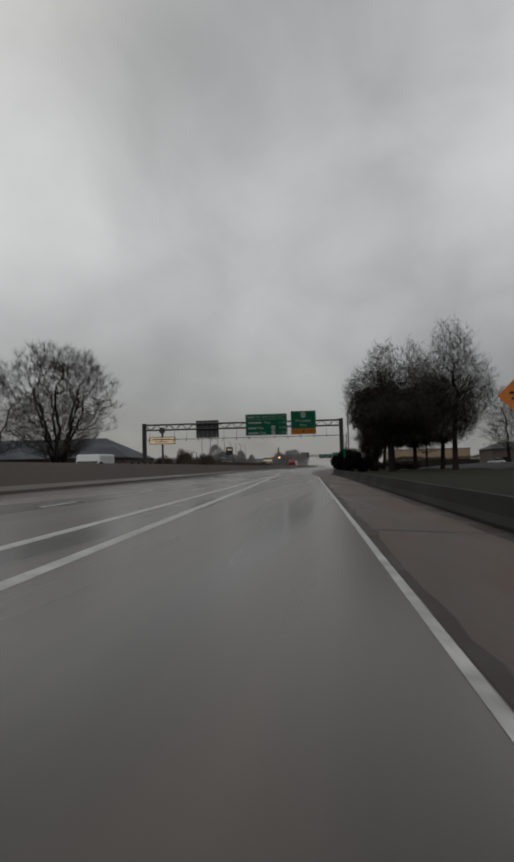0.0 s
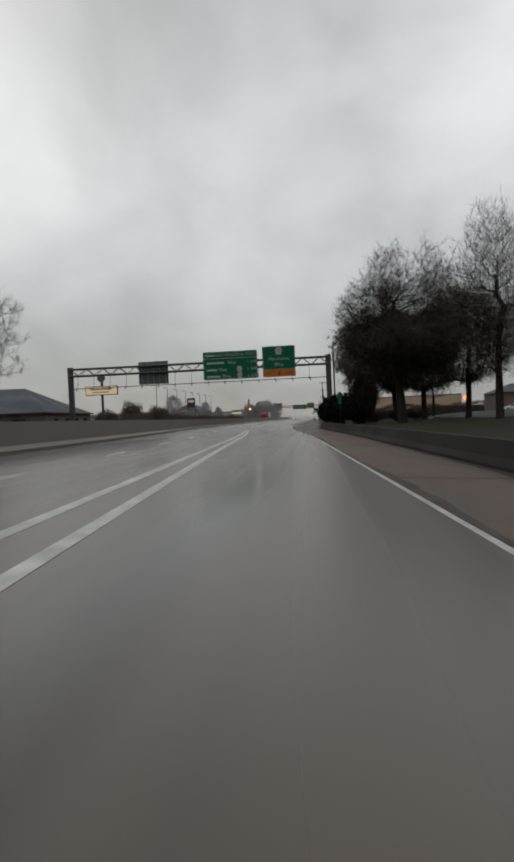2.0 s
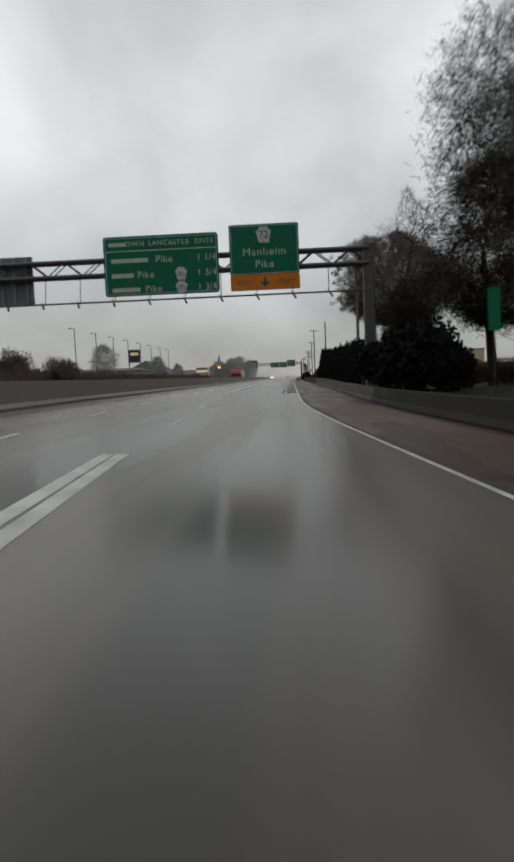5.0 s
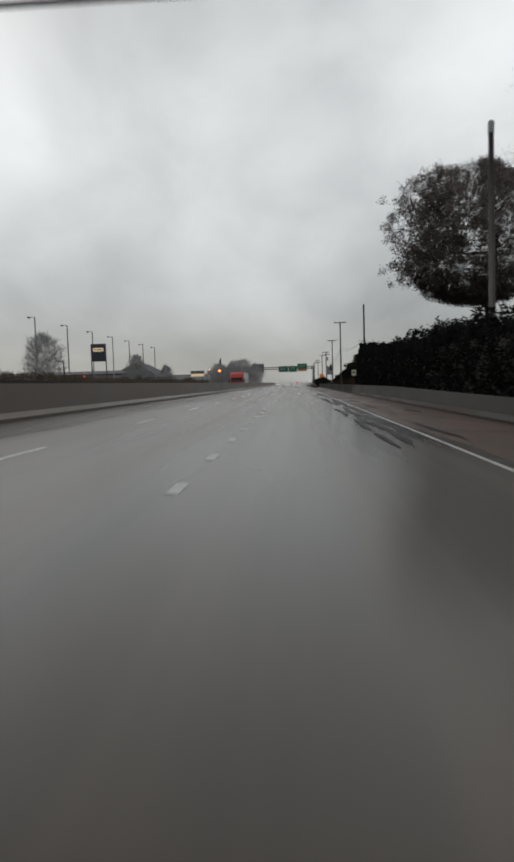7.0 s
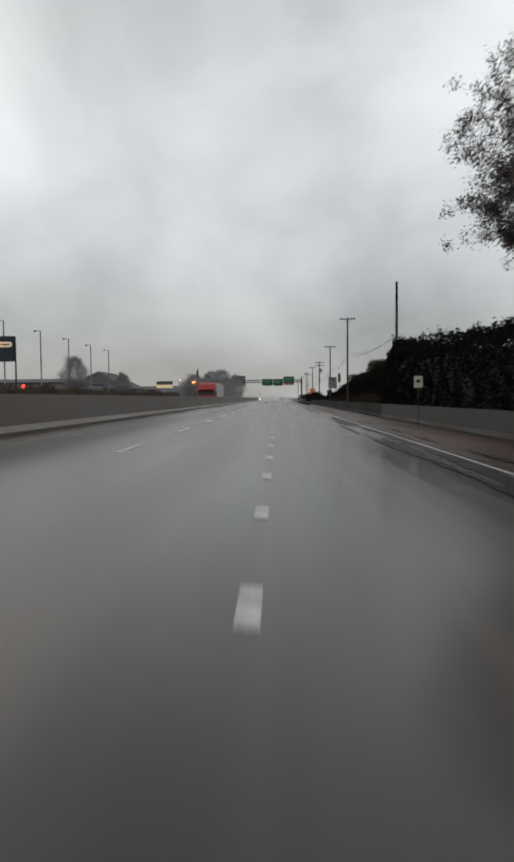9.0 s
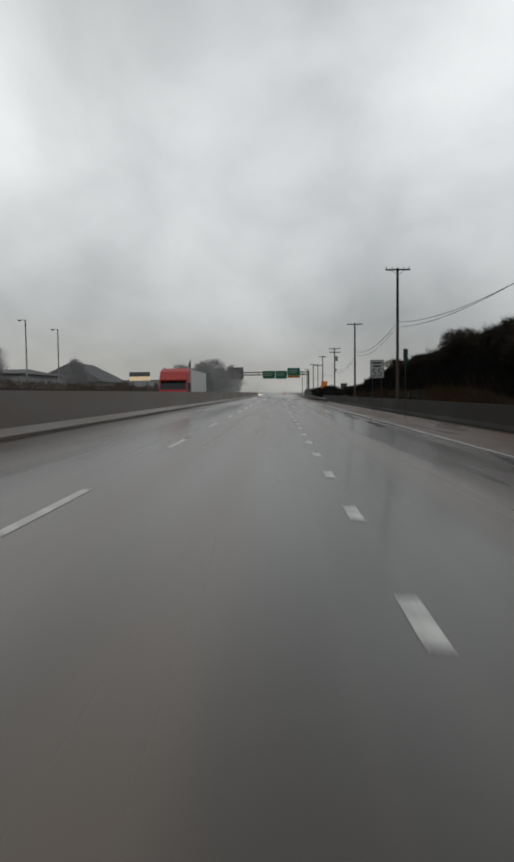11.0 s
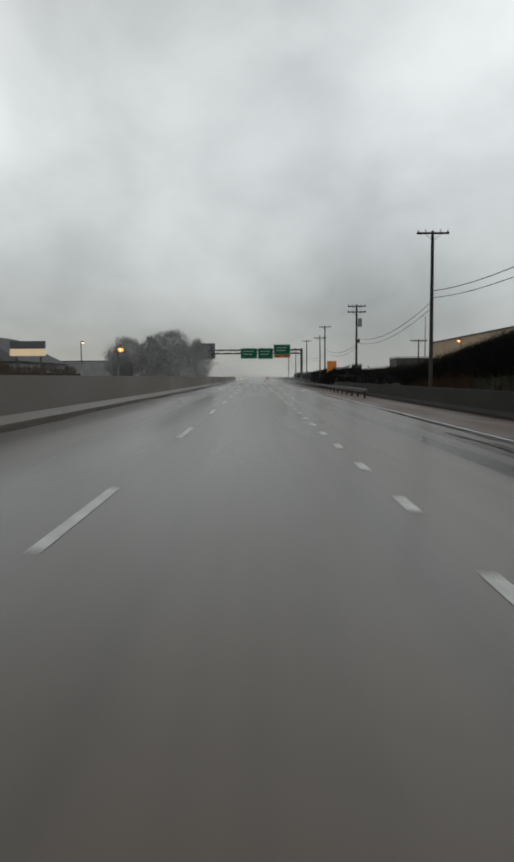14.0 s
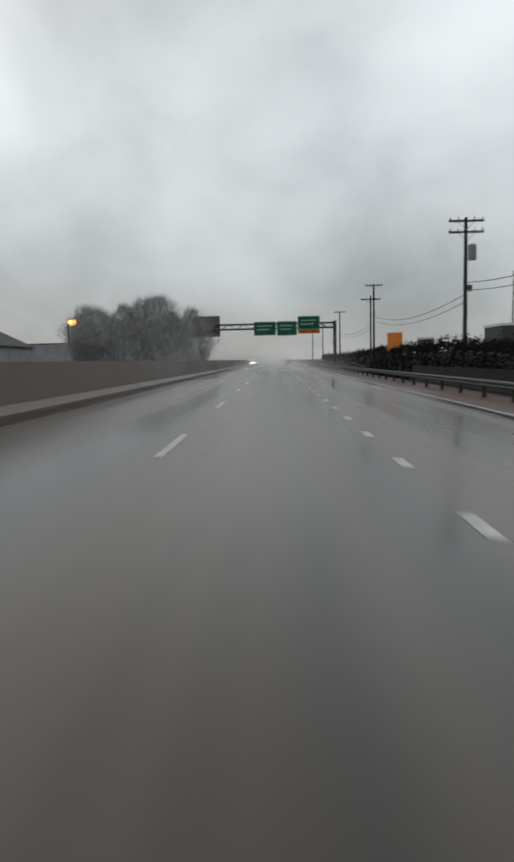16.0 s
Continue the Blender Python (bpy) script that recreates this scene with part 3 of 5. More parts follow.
# dirt washed along the outer side of the edge line
s = Shape()
for i in range(360):
    y = -100 + i * 0.75
    a = 5.06 + 0.02 * noise.noise((y * 0.9, 3.7, 0))
    b = a + 0.05 + 0.30 * max(0.0, 0.45 + noise.noise((y * 0.11, 8.7, 0)) + 0.35 * noise.noise((y * 0.9, 5.7, 0)))
    s.v += [(bend(y) + a, y, road_z(a) + 0.0065), (bend(y) + b, y, road_z(b) + 0.0065)]
s.f = [(2 * i, 2 * i + 1, 2 * i + 3, 2 * i + 2) for i in range(359)]
solid("trim_edge_dirt", s, M["silt"], "dark wet dirt washed along the edge line", "gutter", kind="structure")


# painted lines, 4 mm proud
def line(name, centre, width, ys, label):
    s = Shape()
    for y in ys:
        c, b = centre(y), bend(y)
        s.v += [(b + c - width / 2, y, road_z(c - width / 2) + 0.004), (b + c + width / 2, y, road_z(c + width / 2) + 0.004)]
    s.f = [(2 * i, 2 * i + 1, 2 * i + 3, 2 * i + 2) for i in range(len(ys) - 1)]
    solid(name, s, M["paint"], label, "road marking", kind="structure")


line("trim_edge_line", lambda y: 4.98, 0.12, list(range(-150, 20, 10)) + list(range(20, 82, 4)) + list(range(80, 600, 15)), "worn white edge line by the shoulder")
line("trim_gore_line_near", lambda y: lerp_table(y, [(-150, 1.4), (-52, 0.72), (-26, 0.46), (0, 0.08), (26, -0.12), (50, -0.25)]), 0.22, list(range(-120, 52, 4)), "wide white line closing the merging gore")
line("trim_gore_line_far", lambda y: lerp_table(y, [(-150, -1.0), (-50, -0.55), (50, -0.48)]), 0.22, list(range(-120, 52, 4)), "white line on the far side of the gore")

DASH = Shape().box(-0.06, 0.06, -1.4, 1.4, 0, 0.004).mesh("lane_dash", M["paint"])
DOT = Shape().box(-0.08, 0.08, -0.45, 0.45, 0, 0.004).mesh("lane_dot", M["paint"])
TILT = math.degrees(math.atan(K))
# the dashes are spaced a little unevenly
DOT_AT = [(0, 88.4), (10, 124.2), (23, 172.2), (26, 183.2), (28, 190.9), (31, 201.2), (34, 211.6), (38, 224.5), (41, 234.0), (46, 251.6), (90, 409)]
DASH_AT = [(0, -144.3), (27, 132.4), (34, 198.1), (40, 254.1), (70, 534)]


def mark(name, me, x, y, label, group):
    ob = new(name, me)
    lean = math.degrees(math.atan(bend(y - 1) - bend(y + 1))) / 2
    ob.matrix_basis = pose(x + bend(y), y, road_z(x) + 0.002, 0, TILT, lean)
    tagged(ob, label, "road marking", group)


for i in range(0, 55):
    mark("lane_dash", DASH, -3.3, lerp_table(i, DASH_AT), "white painted dash on the wet lane boundary", "lane dashes")
for i in range(0, 91):
    mark("lane_dot", DOT, 0.0, lerp_table(i, DOT_AT), "short white dash between through lane and exit lane", "short lane dashes")
for y in (57, 68, 79.3):
    mark("lane_dash", DASH, -0.08, y, "white painted dash on the wet lane boundary", "lane dashes")
# dashes of the opposite carriageway
for i in range(-10, 40):
    ob = new("lane_dash", DASH)
    ob.matrix_basis = pose(-13.4 + bend(5 + 12 * i), 5 + 12 * i, -0.198)
    tagged(ob, "white painted dash on the opposite carriageway", "road marking", "lane dashes")


# broad ragged patches of tar and standing water by the edge line
def patch(x, y, length, width, seed):
    n = int(length / 0.35)
    lift = 0.0072 + 0.0009 * (seed % 24)
    s = Shape()
    for i in range(n + 1):
        q = i / n
        taper = min(1.0, 5 * q, 5 * (1 - q)) ** 0.7
        c = x + 0.35 * noise.noise((q * length * 0.12, seed, 0))
        left = width * taper * (0.75 + 0.55 * noise.noise((q * length * 0.5, seed, 2)) + 0.35 * noise.noise((q * length * 2.0, seed, 4)))
        right = width * taper * (0.75 + 0.55 * noise.noise((q * length * 0.5, seed, 6)) + 0.35 * noise.noise((q * length * 2.0, seed, 8)))
        a, b = c - max(0.01, left), c + max(0.01, right)
        if x < 4.9:
            b = max(a + 0.01, min(b, 4.9))
        s.v += [(a, y + q * length, road_z(a) + lift), (b, y + q * length, road_z(b) + lift)]
    s.f = [(2 * i, 2 * i + 1, 2 * i + 3, 2 * i + 2) for i in range(n)]
    solid("water_patch", s, M["water"], "dark ragged patch of standing water and tar on the pavement", "puddle", group="water patches")


PATCHES = random.Random(77)
k = 0
for y0, y1, wide in ((92, 158, 0.40), (180, 226, 0.30), (230, 268, 0.11)):
    for x, share, reach in ((4.62, 1.0, (11, 18)), (4.12, 0.55, (6, 12)), (3.62, 0.3, (4, 9)), (5.9, 0.35, (4, 9))):
        if wide < 0.2 and share < 1.0:
            continue
        y = y0 + PATCHES.uniform(0, 6)
        while y < y1:
            length = PATCHES.uniform(*reach)
            patch(x + PATCHES.uniform(-0.12, 0.12), y, length, wide * share * PATCHES.uniform(0.7, 1.15), k)
            y += length * (1.02 if share == 1.0 else PATCHES.uniform(1.1, 2.0))
            k += 1


# ---- sign gantries ----
def gantry(x0, x1, y, top, low, foot0, foot1, catwalk, label, post_w=0.9):
    g = thing("sign_gantry", label, "sign gantry", pose(0, y, 0))
    for x, z in ((x0, foot0), (x1, foot1)):
        part("post", Shape().box(x - post_w / 2, x + post_w / 2, 0.1, 0.9, z, top + 0.35, 0.12), M["steel"], g)
    for dy in (0.1, 1.0):
        for z in (top, low):
            part("chord", Shape().tube([(x0, dy, z), (x1, dy, z)], [0.16, 0.16], 8), M["steel"], g)
    step = (x1 - x0) / round((x1 - x0) / 1.45)
    n = round((x1 - x0) / step)
    up = Shape().tube([(0, 0, low), (step, 0, top)], [0.055, 0.055], 5).mesh("brace", M["steel"])
    down = Shape().tube([(0, 0, top), (step, 0, low)], [0.055, 0.055], 5).mesh("brace", M["steel"])
    for i in range(n):
        for dy in (0.1, 1.0):
            part("brace", up if i % 2 else down, None, g, at=pose(x0 + i * step, dy, 0))
    if catwalk:
        part("catwalk_rail", Shape().tube([(x0 + 0.3, -0.9, catwalk), (x1 - 0.5, -0.9, catwalk)], [0.07, 0.07], 6), M["steel"], g)
        part("catwalk_rail", Shape().tube([(x0 + 0.3, -0.35, catwalk + 0.04), (x1 - 0.5, -0.35, catwalk + 0.04)], [0.06, 0.06], 6), M["steel"], g)
        hang = Shape().tube([(0, 0.1, low), (0, -0.35, catwalk)], [0.035, 0.035], 5)
        hang.tube([(0, -0.35, catwalk), (0, -1.25, catwalk - 0.22)], [0.03, 0.03], 5)
        hang = hang.mesh("hanger", M["steel"])
        k = int((x1 - x0) / 2.9)
        for i in range(k):
            part("hanger", hang, None, g, at=pose(x0 + 1.5 + i * 2.9, 0, 0))
        lamp = Shape().tube([(-0.12, -0.75, catwalk + 0.2), (0.05, -1.1, catwalk - 0.1), (0.2, -1.4, catwalk - 0.42)], [0.03, 0.06, 0.09], 6)
        lamp = lamp.mesh("sign_lamp", M["black"])
        for i in range(k):
            part("sign_lamp", lamp, None, g, at=pose(x0 + 1.5 + i * 2.9, 0, 0))
    return g


def rounded(x0, x1, z0, z1, r, y0, y1):
    """A flat panel with rounded corners, facing -y."""
    ring = []
    for cx, cz, a0 in ((x1 - r, z0 + r, -90), (x1 - r, z1 - r, 0), (x0 + r, z1 - r, 90), (x0 + r, z0 + r, 180)):
        ring += [(cx + r * math.cos(radians(a0 + a)), cz + r * math.sin(radians(a0 + a))) for a in (0, 30, 60, 90)]
    s = Shape()
    k = len(ring)
    s.v = [(x, y0, z) for x, z in ring] + [(x, y1, z) for x, z in ring]
    s.f = [(i, k + i, k + (i + 1) % k, (i + 1) % k) for i in range(k)] + [tuple(range(k)), tuple(k + i for i in reversed(range(k)))]
    return s


def edging(x0, x1, z0, z1, w, y0, y1):
    s = Shape()
    s.box(x0, x1, y0, y1, z0, z0 + w).box(x0, x1, y0, y1, z1 - w, z1)
    s.box(x0, x0 + w, y0, y1, z0 + w, z1 - w).box(x1 - w, x1, y0, y1, z0 + w, z1 - w)
    return s


def bars(parent, mat, items, y=-0.02):
    for x0, x1, z, h in items:
        part("text_bar", Shape().box(x0, x1, y - 0.006, y, z - h / 2, z + h / 2), mat, parent)


def shield(parent, x, z, w, text):
    """A keystone-shaped route marker."""
    ring = [(-0.32, -0.5), (0.32, -0.5), (0.40, -0.1), (0.5, 0.22), (0.34, 0.3), (0.26, 0.5), (-0.26, 0.5), (-0.34, 0.3), (-0.5, 0.22), (-0.40, -0.1)]
    s = Shape()
    k = len(ring)
    s.v = [(x + a * w, -0.04, z + b * w) for a, b in ring] + [(x + a * w, -0.015, z + b * w) for a, b in ring]
    s.f = [(i, k + i, k + (i + 1) % k, (i + 1) % k) for i in range(k)] + [tuple(range(k)), tuple(k + i for i in reversed(range(k)))]
    ob = part("route_marker", s, M["dull_white"], parent, "white keystone route marker")
    lettering(text, w * (0.66 if len(text) < 3 else 0.45), M["black"], ob, x, z - 0.02, y=-0.046)


def brackets(parent, x0, x1, z0, z1, y=0.2):
    for i in range(3):
        x = x0 + (x1 - x0) * (0.15 + 0.35 * i)
        part("bracket", Shape().box(x - 0.06, x + 0.06, 0.02, y, z0 + 0.1, z1 - 0.1), M["galv"], parent)


GY = 92.2
gantry(-34.4, 11.0, GY + 0.2, 11.35, 10.15, -0.3, -0.9, 7.85, "long dark steel truss gantry spanning both carriageways")
a = thing("overhead_sign", "green overhead sign listing three exits with distances", "road sign", pose(0, GY, 0), "overhead signs")
part("panel", rounded(-10.5, -1.1, 8.3, 13.1, 0.25, -0.01, 0.05), M["green"], a)
part("border", edging(-10.36, -1.24, 8.44, 12.96, 0.045, -0.016, -0.011), M["letter"], a)
part("divider", Shape().box(-10.3, -1.3, -0.016, -0.011, 11.88, 11.95), M["letter"], a)
bars(a, M["letter"], [(-10.05, -8.65, 12.45, 0.3), (-9.9, -6.85, 11.15, 0.34), (-9.9, -8.1, 9.95, 0.34), (-9.9, -7.6, 8.8, 0.34)])
lettering("OWN", 0.56, M["letter"], a, -7.9, 12.45, space=1.15)
lettering("LANCASTER", 0.56, M["letter"], a, -5.1, 12.45, space=1.12)
lettering("EXITS", 0.56, M["letter"], a, -2.25, 12.45, space=1.12)
for z, x, mile in ((11.15, -5.55, "1 1/4"), (9.95, -7.1, "1 3/4"), (8.8, -6.5, "1 3/4")):
    lettering("Pike", 0.78, M["letter"], a, x, z, space=1.08)
    lettering(mile, 0.74, M["letter"], a, -2.1, z, space=1.05)
shield(a, -4.2, 9.95, 1.0, "501")
shield(a, -4.2, 8.85, 1.0, "272")
brackets(a, -10.5, -1.1, 8.3, 13.1)
a = thing("overhead_sign", "green overhead exit sign with an amber exit-only panel", "road sign", pose(0, GY, 0), "overhead signs")
part("panel", rounded(-0.2, 5.4, 9.55, 13.55, 0.12, -0.01, 0.05), M["green"], a)
part("border", edging(-0.1, 5.3, 9.62, 13.45, 0.045, -0.016, -0.011), M["letter"], a)
p = part("exit_panel", rounded(-0.2, 5.4, 8.3, 9.55, 0.1, -0.01, 0.05), M["amber_sheet"], a, "amber exit-only panel")
shield(a, 2.6, 12.7, 1.25, "72")
lettering("Manheim", 0.86, M["letter"], a, 2.6, 11.35, space=1.14)
lettering("Pike", 0.86, M["letter"], a, 2.6, 10.35, space=1.08)
lettering("EXIT", 0.52, M["black"], p, 0.85, 8.95)
lettering("ONLY", 0.52, M["black"], p, 4.35, 8.95)
s = Shape().box(2.52, 2.68, -0.03, -0.02, 8.9, 9.35)
s.f.append((len(s.v), len(s.v) + 1, len(s.v) + 2))
s.v += [(2.2, -0.026, 8.98), (2.6, -0.026, 8.55), (3.0, -0.026, 8.98)]
part("arrow", s, M["black"], p, "black down arrow")
brackets(a, -0.2, 5.4, 8.3, 13.5)


def sign_back(x0, x1, z0, z1, y, ribs):
    a = thing("overhead_sign", "bare grey back of a sign for the opposite carriageway", "road sign", pose(0, y, 0), "overhead signs")
    part("panel", Shape().box(x0, x1, 0, 0.06, z0, z1), M["sign_back"], a)
    for i in range(ribs):
        x = x0 + (x1 - x0) * (i + 0.5) / ribs
        part("rib", Shape().box(x - 0.07, x + 0.07, -0.12, 0.0, z0 + 0.05, z1 - 0.05), M["galv"], a)
    part("stringer", Shape().box(x0 + 0.1, x1 - 0.1, -0.16, -0.12, z1 - 0.6, z1 - 0.5), M["galv"], a)


sign_back(-22.3, -17.0, 8.15, 12.15, GY + 1.5, 5)

FY = 385.0
gantry(-31, 9.8, FY + 0.2, 8.3, 7.4, -0.3, -0.7, 0, "distant dark steel sign gantry over the road", 0.6)
for x0, x1, z0, z1 in ((-5.7, -1.5, 6.1, 8.7), (-1.3, 2.5, 6.0, 8.7), (2.7, 6.9, 6.3, 9.6)):
    a = thing("overhead_sign", "distant green overhead sign" + (" with an amber lower panel" if x0 > 2 else ""), "road sign", pose(0, FY, 0), "overhead signs")
    lo = z0 + 0.75 if x0 > 2 else z0
    part("panel", rounded(x0, x1, lo, z1, 0.15, -0.01, 0.05), M["green"], a)
    part("border", edging(x0 + 0.06, x1 - 0.06, lo + 0.06, z1 - 0.06, 0.06, -0.016, -0.011), M["letter"], a)
    brackets(a, x0, x1, z0, z1)
    bars(a, M["letter"], [(x0 + 0.6, x1 - 0.8, z1 - 0.8, 0.2), (x0 + 0.6, x1 - 1.2, z1 - 1.5, 0.2)])
    if x0 > 2:
        p = part("exit_panel", rounded(x0, x1, z0, lo, 0.08, -0.01, 0.05), M["amber_sheet"], a, "amber exit panel")
        bars(p, M["black"], [(x0 + 0.5, x0 + 1.6, z0 + 0.38, 0.25), (x1 - 1.6, x1 - 0.5, z0 + 0.38, 0.25)])
sign_back(-17.8, -12.3, 6.1, 10.1, FY + 1.5, 6)


# ---- trees ----
def bare_tree(x, y, z, height, spread, seed, label, mat="twig", trunk_r=0.3, stems=1, fork=0.28, nodes=1500, leaves=None,
              leaf_n=0, leaf_size=0.3, leaf_zone=(0.2, 1.0), low=0.2, vase=0.0, twig_n=4, twig_len=0.95, wide=0.5, thin=0.9, twig_w=0.012, lumps=0.75, scatter=0.45, gaps=-0.1, rise=0.12, lobes=None, sliver=0.0):
    """A tree with a tapered trunk, limbs that divide towards points of the crown, fine twigs and, where given, small leaf clumps.
    low: height at which the crown begins; wide: height at which it is widest; vase: how far it opens upwards.
    lobes: masses of the crown as (x, y, z, width, height); sliver: width of the leaf clumps against their length, where they are thin."""
    rng = random.Random(seed)
    t = thing("tree", label, "tree", pose(x, y, z), "roadside trees")
    trunk, limbs, fine = Shape(), Shape(), Shape()
    pts, parent = [], []
    for s in range(stems):
        w = 6.28 * s / stems + seed
        lean = Vector((math.cos(w) * 0.3, math.sin(w) * 0.3, 1)) if stems > 1 else Vector((rng.gauss(0, 0.04), rng.gauss(0, 0.04), 1))
        lean.normalize()
        base = Vector((lean.x, lean.y, -0.4)) if stems > 1 else Vector((0, 0, -0.4))
        r0 = trunk_r / math.sqrt(stems)
        length = height * fork + 0.4
        trunk.tube([base, base + lean * 0.7, base + lean * length * 0.55, base + lean * length], [r0 * 1.4, r0 * 1.05, r0 * 0.92, r0 * 0.8], 10)
        last = -1
        for i in range(9):
            q = base + lean * length * (0.8 + 0.2 * i / 2) if i < 3 else base + lean * (length + (height * 0.75 - length) * (i - 2) / 7) + Vector((rng.gauss(0, 0.25), rng.gauss(0, 0.25), 0))
            pts.append(q)
            parent.append(last)
            last = len(pts) - 1
    cand = []
    sizes = [q[3] * q[3] * q[4] for q in lobes or ()]
    while lobes and len(cand) < nodes:
        lx, ly, lz, lr, lh = rng.choices(lobes, sizes)[0]
        d = Vector((rng.gauss(0, 1), rng.gauss(0, 1), rng.gauss(0, 1))).normalized() * rng.random() ** 0.42
        ragged = 1.0 + 0.32 * noise.noise((d.x * 2.2 + seed, d.y * 2.2 + lx, d.z * 2.2)) + 0.1 * rng.gauss(0, 1)
        cand.append(Vector((lx + d.x * lr * ragged, ly + d.y * lr * ragged, lz + d.z * lh * ragged)))
    while len(cand) < nodes:
        h = low + (1 - low) * rng.random()
        k = (h - low) / (wide - low) if h < wide else (1 - h) / (1 - wide)
        r_max = spread * (math.sqrt(max(0.0, 1 - (1 - k) ** 2)) * (1 - vase) + vase * (h - low) / (1 - low) * math.sqrt(max(0, 1 - max(0, (h - 0.75) / 0.25) ** 2)))
        w = rng.uniform(0, 6.283)
        r_max *= 0.86 + lumps * noise.noise((math.cos(w) * 1.5 + seed, math.sin(w) * 1.5, h * 4)) + 0.3 * noise.noise((math.cos(w) * 4 + seed, math.sin(w) * 4, h * 11))
        r = r_max * math.sqrt(rng.random()) ** 0.75 * (1 + 0.1 * max(-1.2, min(1.2, rng.gauss(0, 1))))
        lift = min(1.02, 0.93 + 0.22 * noise.noise((math.cos(w) * r / spread * 2.2 + seed * 3, math.sin(w) * r / spread * 2.2, 0.5)))
        cand.append(Vector((math.cos(w) * r, math.sin(w) * r, height * (low + (h - low) * lift))))
    hub = Vector((0, 0, height * fork))
    cand.sort(key=lambda p: (p - hub).length + rng.uniform(0, 0.4))
    arr = np.zeros((len(pts) + len(cand), 3))
    for i, p in enumerate(pts):
        arr[i] = p
    n = len(pts)
    reach = np.zeros(len(arr))
    for i in range(n):
        reach[i] = (pts[i] - hub).length * 0.3
    for p in cand:
        d = np.linalg.norm(arr[:n] - np.array(p), axis=1) + 0.22 * reach[:n] + 0.5 * np.maximum(0, arr[:n, 2] - p.z + 0.3)
        j = int(np.argmin(d))
        arr[n] = p
        reach[n] = reach[j] + (p - pts[j]).length
        pts.append(p)
        parent.append(j)
        n += 1
    load = [1.0] * n
    kids = [0] * n
    for i in range(n - 1, -1, -1):
        if parent[i] >= 0:
            load[parent[i]] += load[i]
            kids[parent[i]] += 1
    most = max(load)
    radius = [max(0.010, trunk_r * 0.8 / math.sqrt(stems) * (q / most) ** 0.56) for q in load]
    for i in range(n):
        j = parent[i]
        if j < 0:
            continue
        a, c = pts[j], pts[i]
        mid = (a + c) / 2 + Vector((rng.gauss(0, 0.06), rng.gauss(0, 0.06), rng.gauss(0.02, 0.06))) * (c - a).length
        ra = min(radius[j], radius[i] * 1.5)
        limbs.tube([a, mid, c], [ra, (ra + radius[i]) / 2, radius[i]], 6 if radius[i] > 0.08 else 3)
        if kids[i] == 0 or radius[i] < 0.03:
            d0 = (c - a).normalized()
            for _ in range(twig_n):
                d = (d0 + Vector((rng.gauss(0, 0.55), rng.gauss(0, 0.55), rng.gauss(rise, 0.5)))).normalized()
                q = a + (c - a) * rng.uniform(0.4, 1.0)
                e = q + d * twig_len * rng.uniform(0.5, 1.2)
                side = d.orthogonal().normalized() * twig_w
                fine.face([q - side, q + side, e])
                for k in (0.3, 0.5, 0.7):
                    e2 = q + (e - q) * (k + 0.2) + Vector((rng.gauss(0, 0.26), rng.gauss(0, 0.26), rng.gauss(0.05, 0.26))) * twig_len
                    fine.face([q + (e - q) * k - side * 0.7, q + (e - q) * k + side * 0.7, e2])
    part("trunk", trunk, M["bark"], t, smooth=True)
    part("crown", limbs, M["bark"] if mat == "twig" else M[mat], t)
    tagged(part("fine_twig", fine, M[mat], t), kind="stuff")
    if leaves:
        lv = Shape()
        lo, hi = leaf_zone
        pool = [p for p, q in zip(pts[9 * stems:], radius[9 * stems:]) if lo * height <= p.z <= hi * height and q < 0.12]
        for _ in range(leaf_n):
            p = rng.choice(pool)
            if noise.noise((p.x * 0.34 + seed, p.y * 0.34, p.z * 0.34)) < gaps + 0.12 * rng.gauss(0, 1):
                continue
            if rng.random() < thin * (p.z / height - lo) / (hi - lo):
                continue
            c = p + Vector((rng.gauss(0, scatter), rng.gauss(0, scatter), rng.gauss(0, scatter)))
            u = Vector((rng.gauss(0, 1), rng.gauss(0, 1), rng.gauss(0, 1))).normalized()
            w = u.orthogonal().normalized()
            u, w = u * leaf_size * rng.uniform(0.5, 1.2), w * leaf_size * rng.uniform(0.3, 0.7)
            if sliver:
                w = w.normalized() * leaf_size * sliver
                lv.face([c - u, c + u * 0.6 + w, c + u * 0.8 - w])
            else:
                lv.face([c - u, c + w, c + u * 1.1, c - w])
        tagged(part("foliage", lv, M[leaves], t), kind="stuff")
    return t


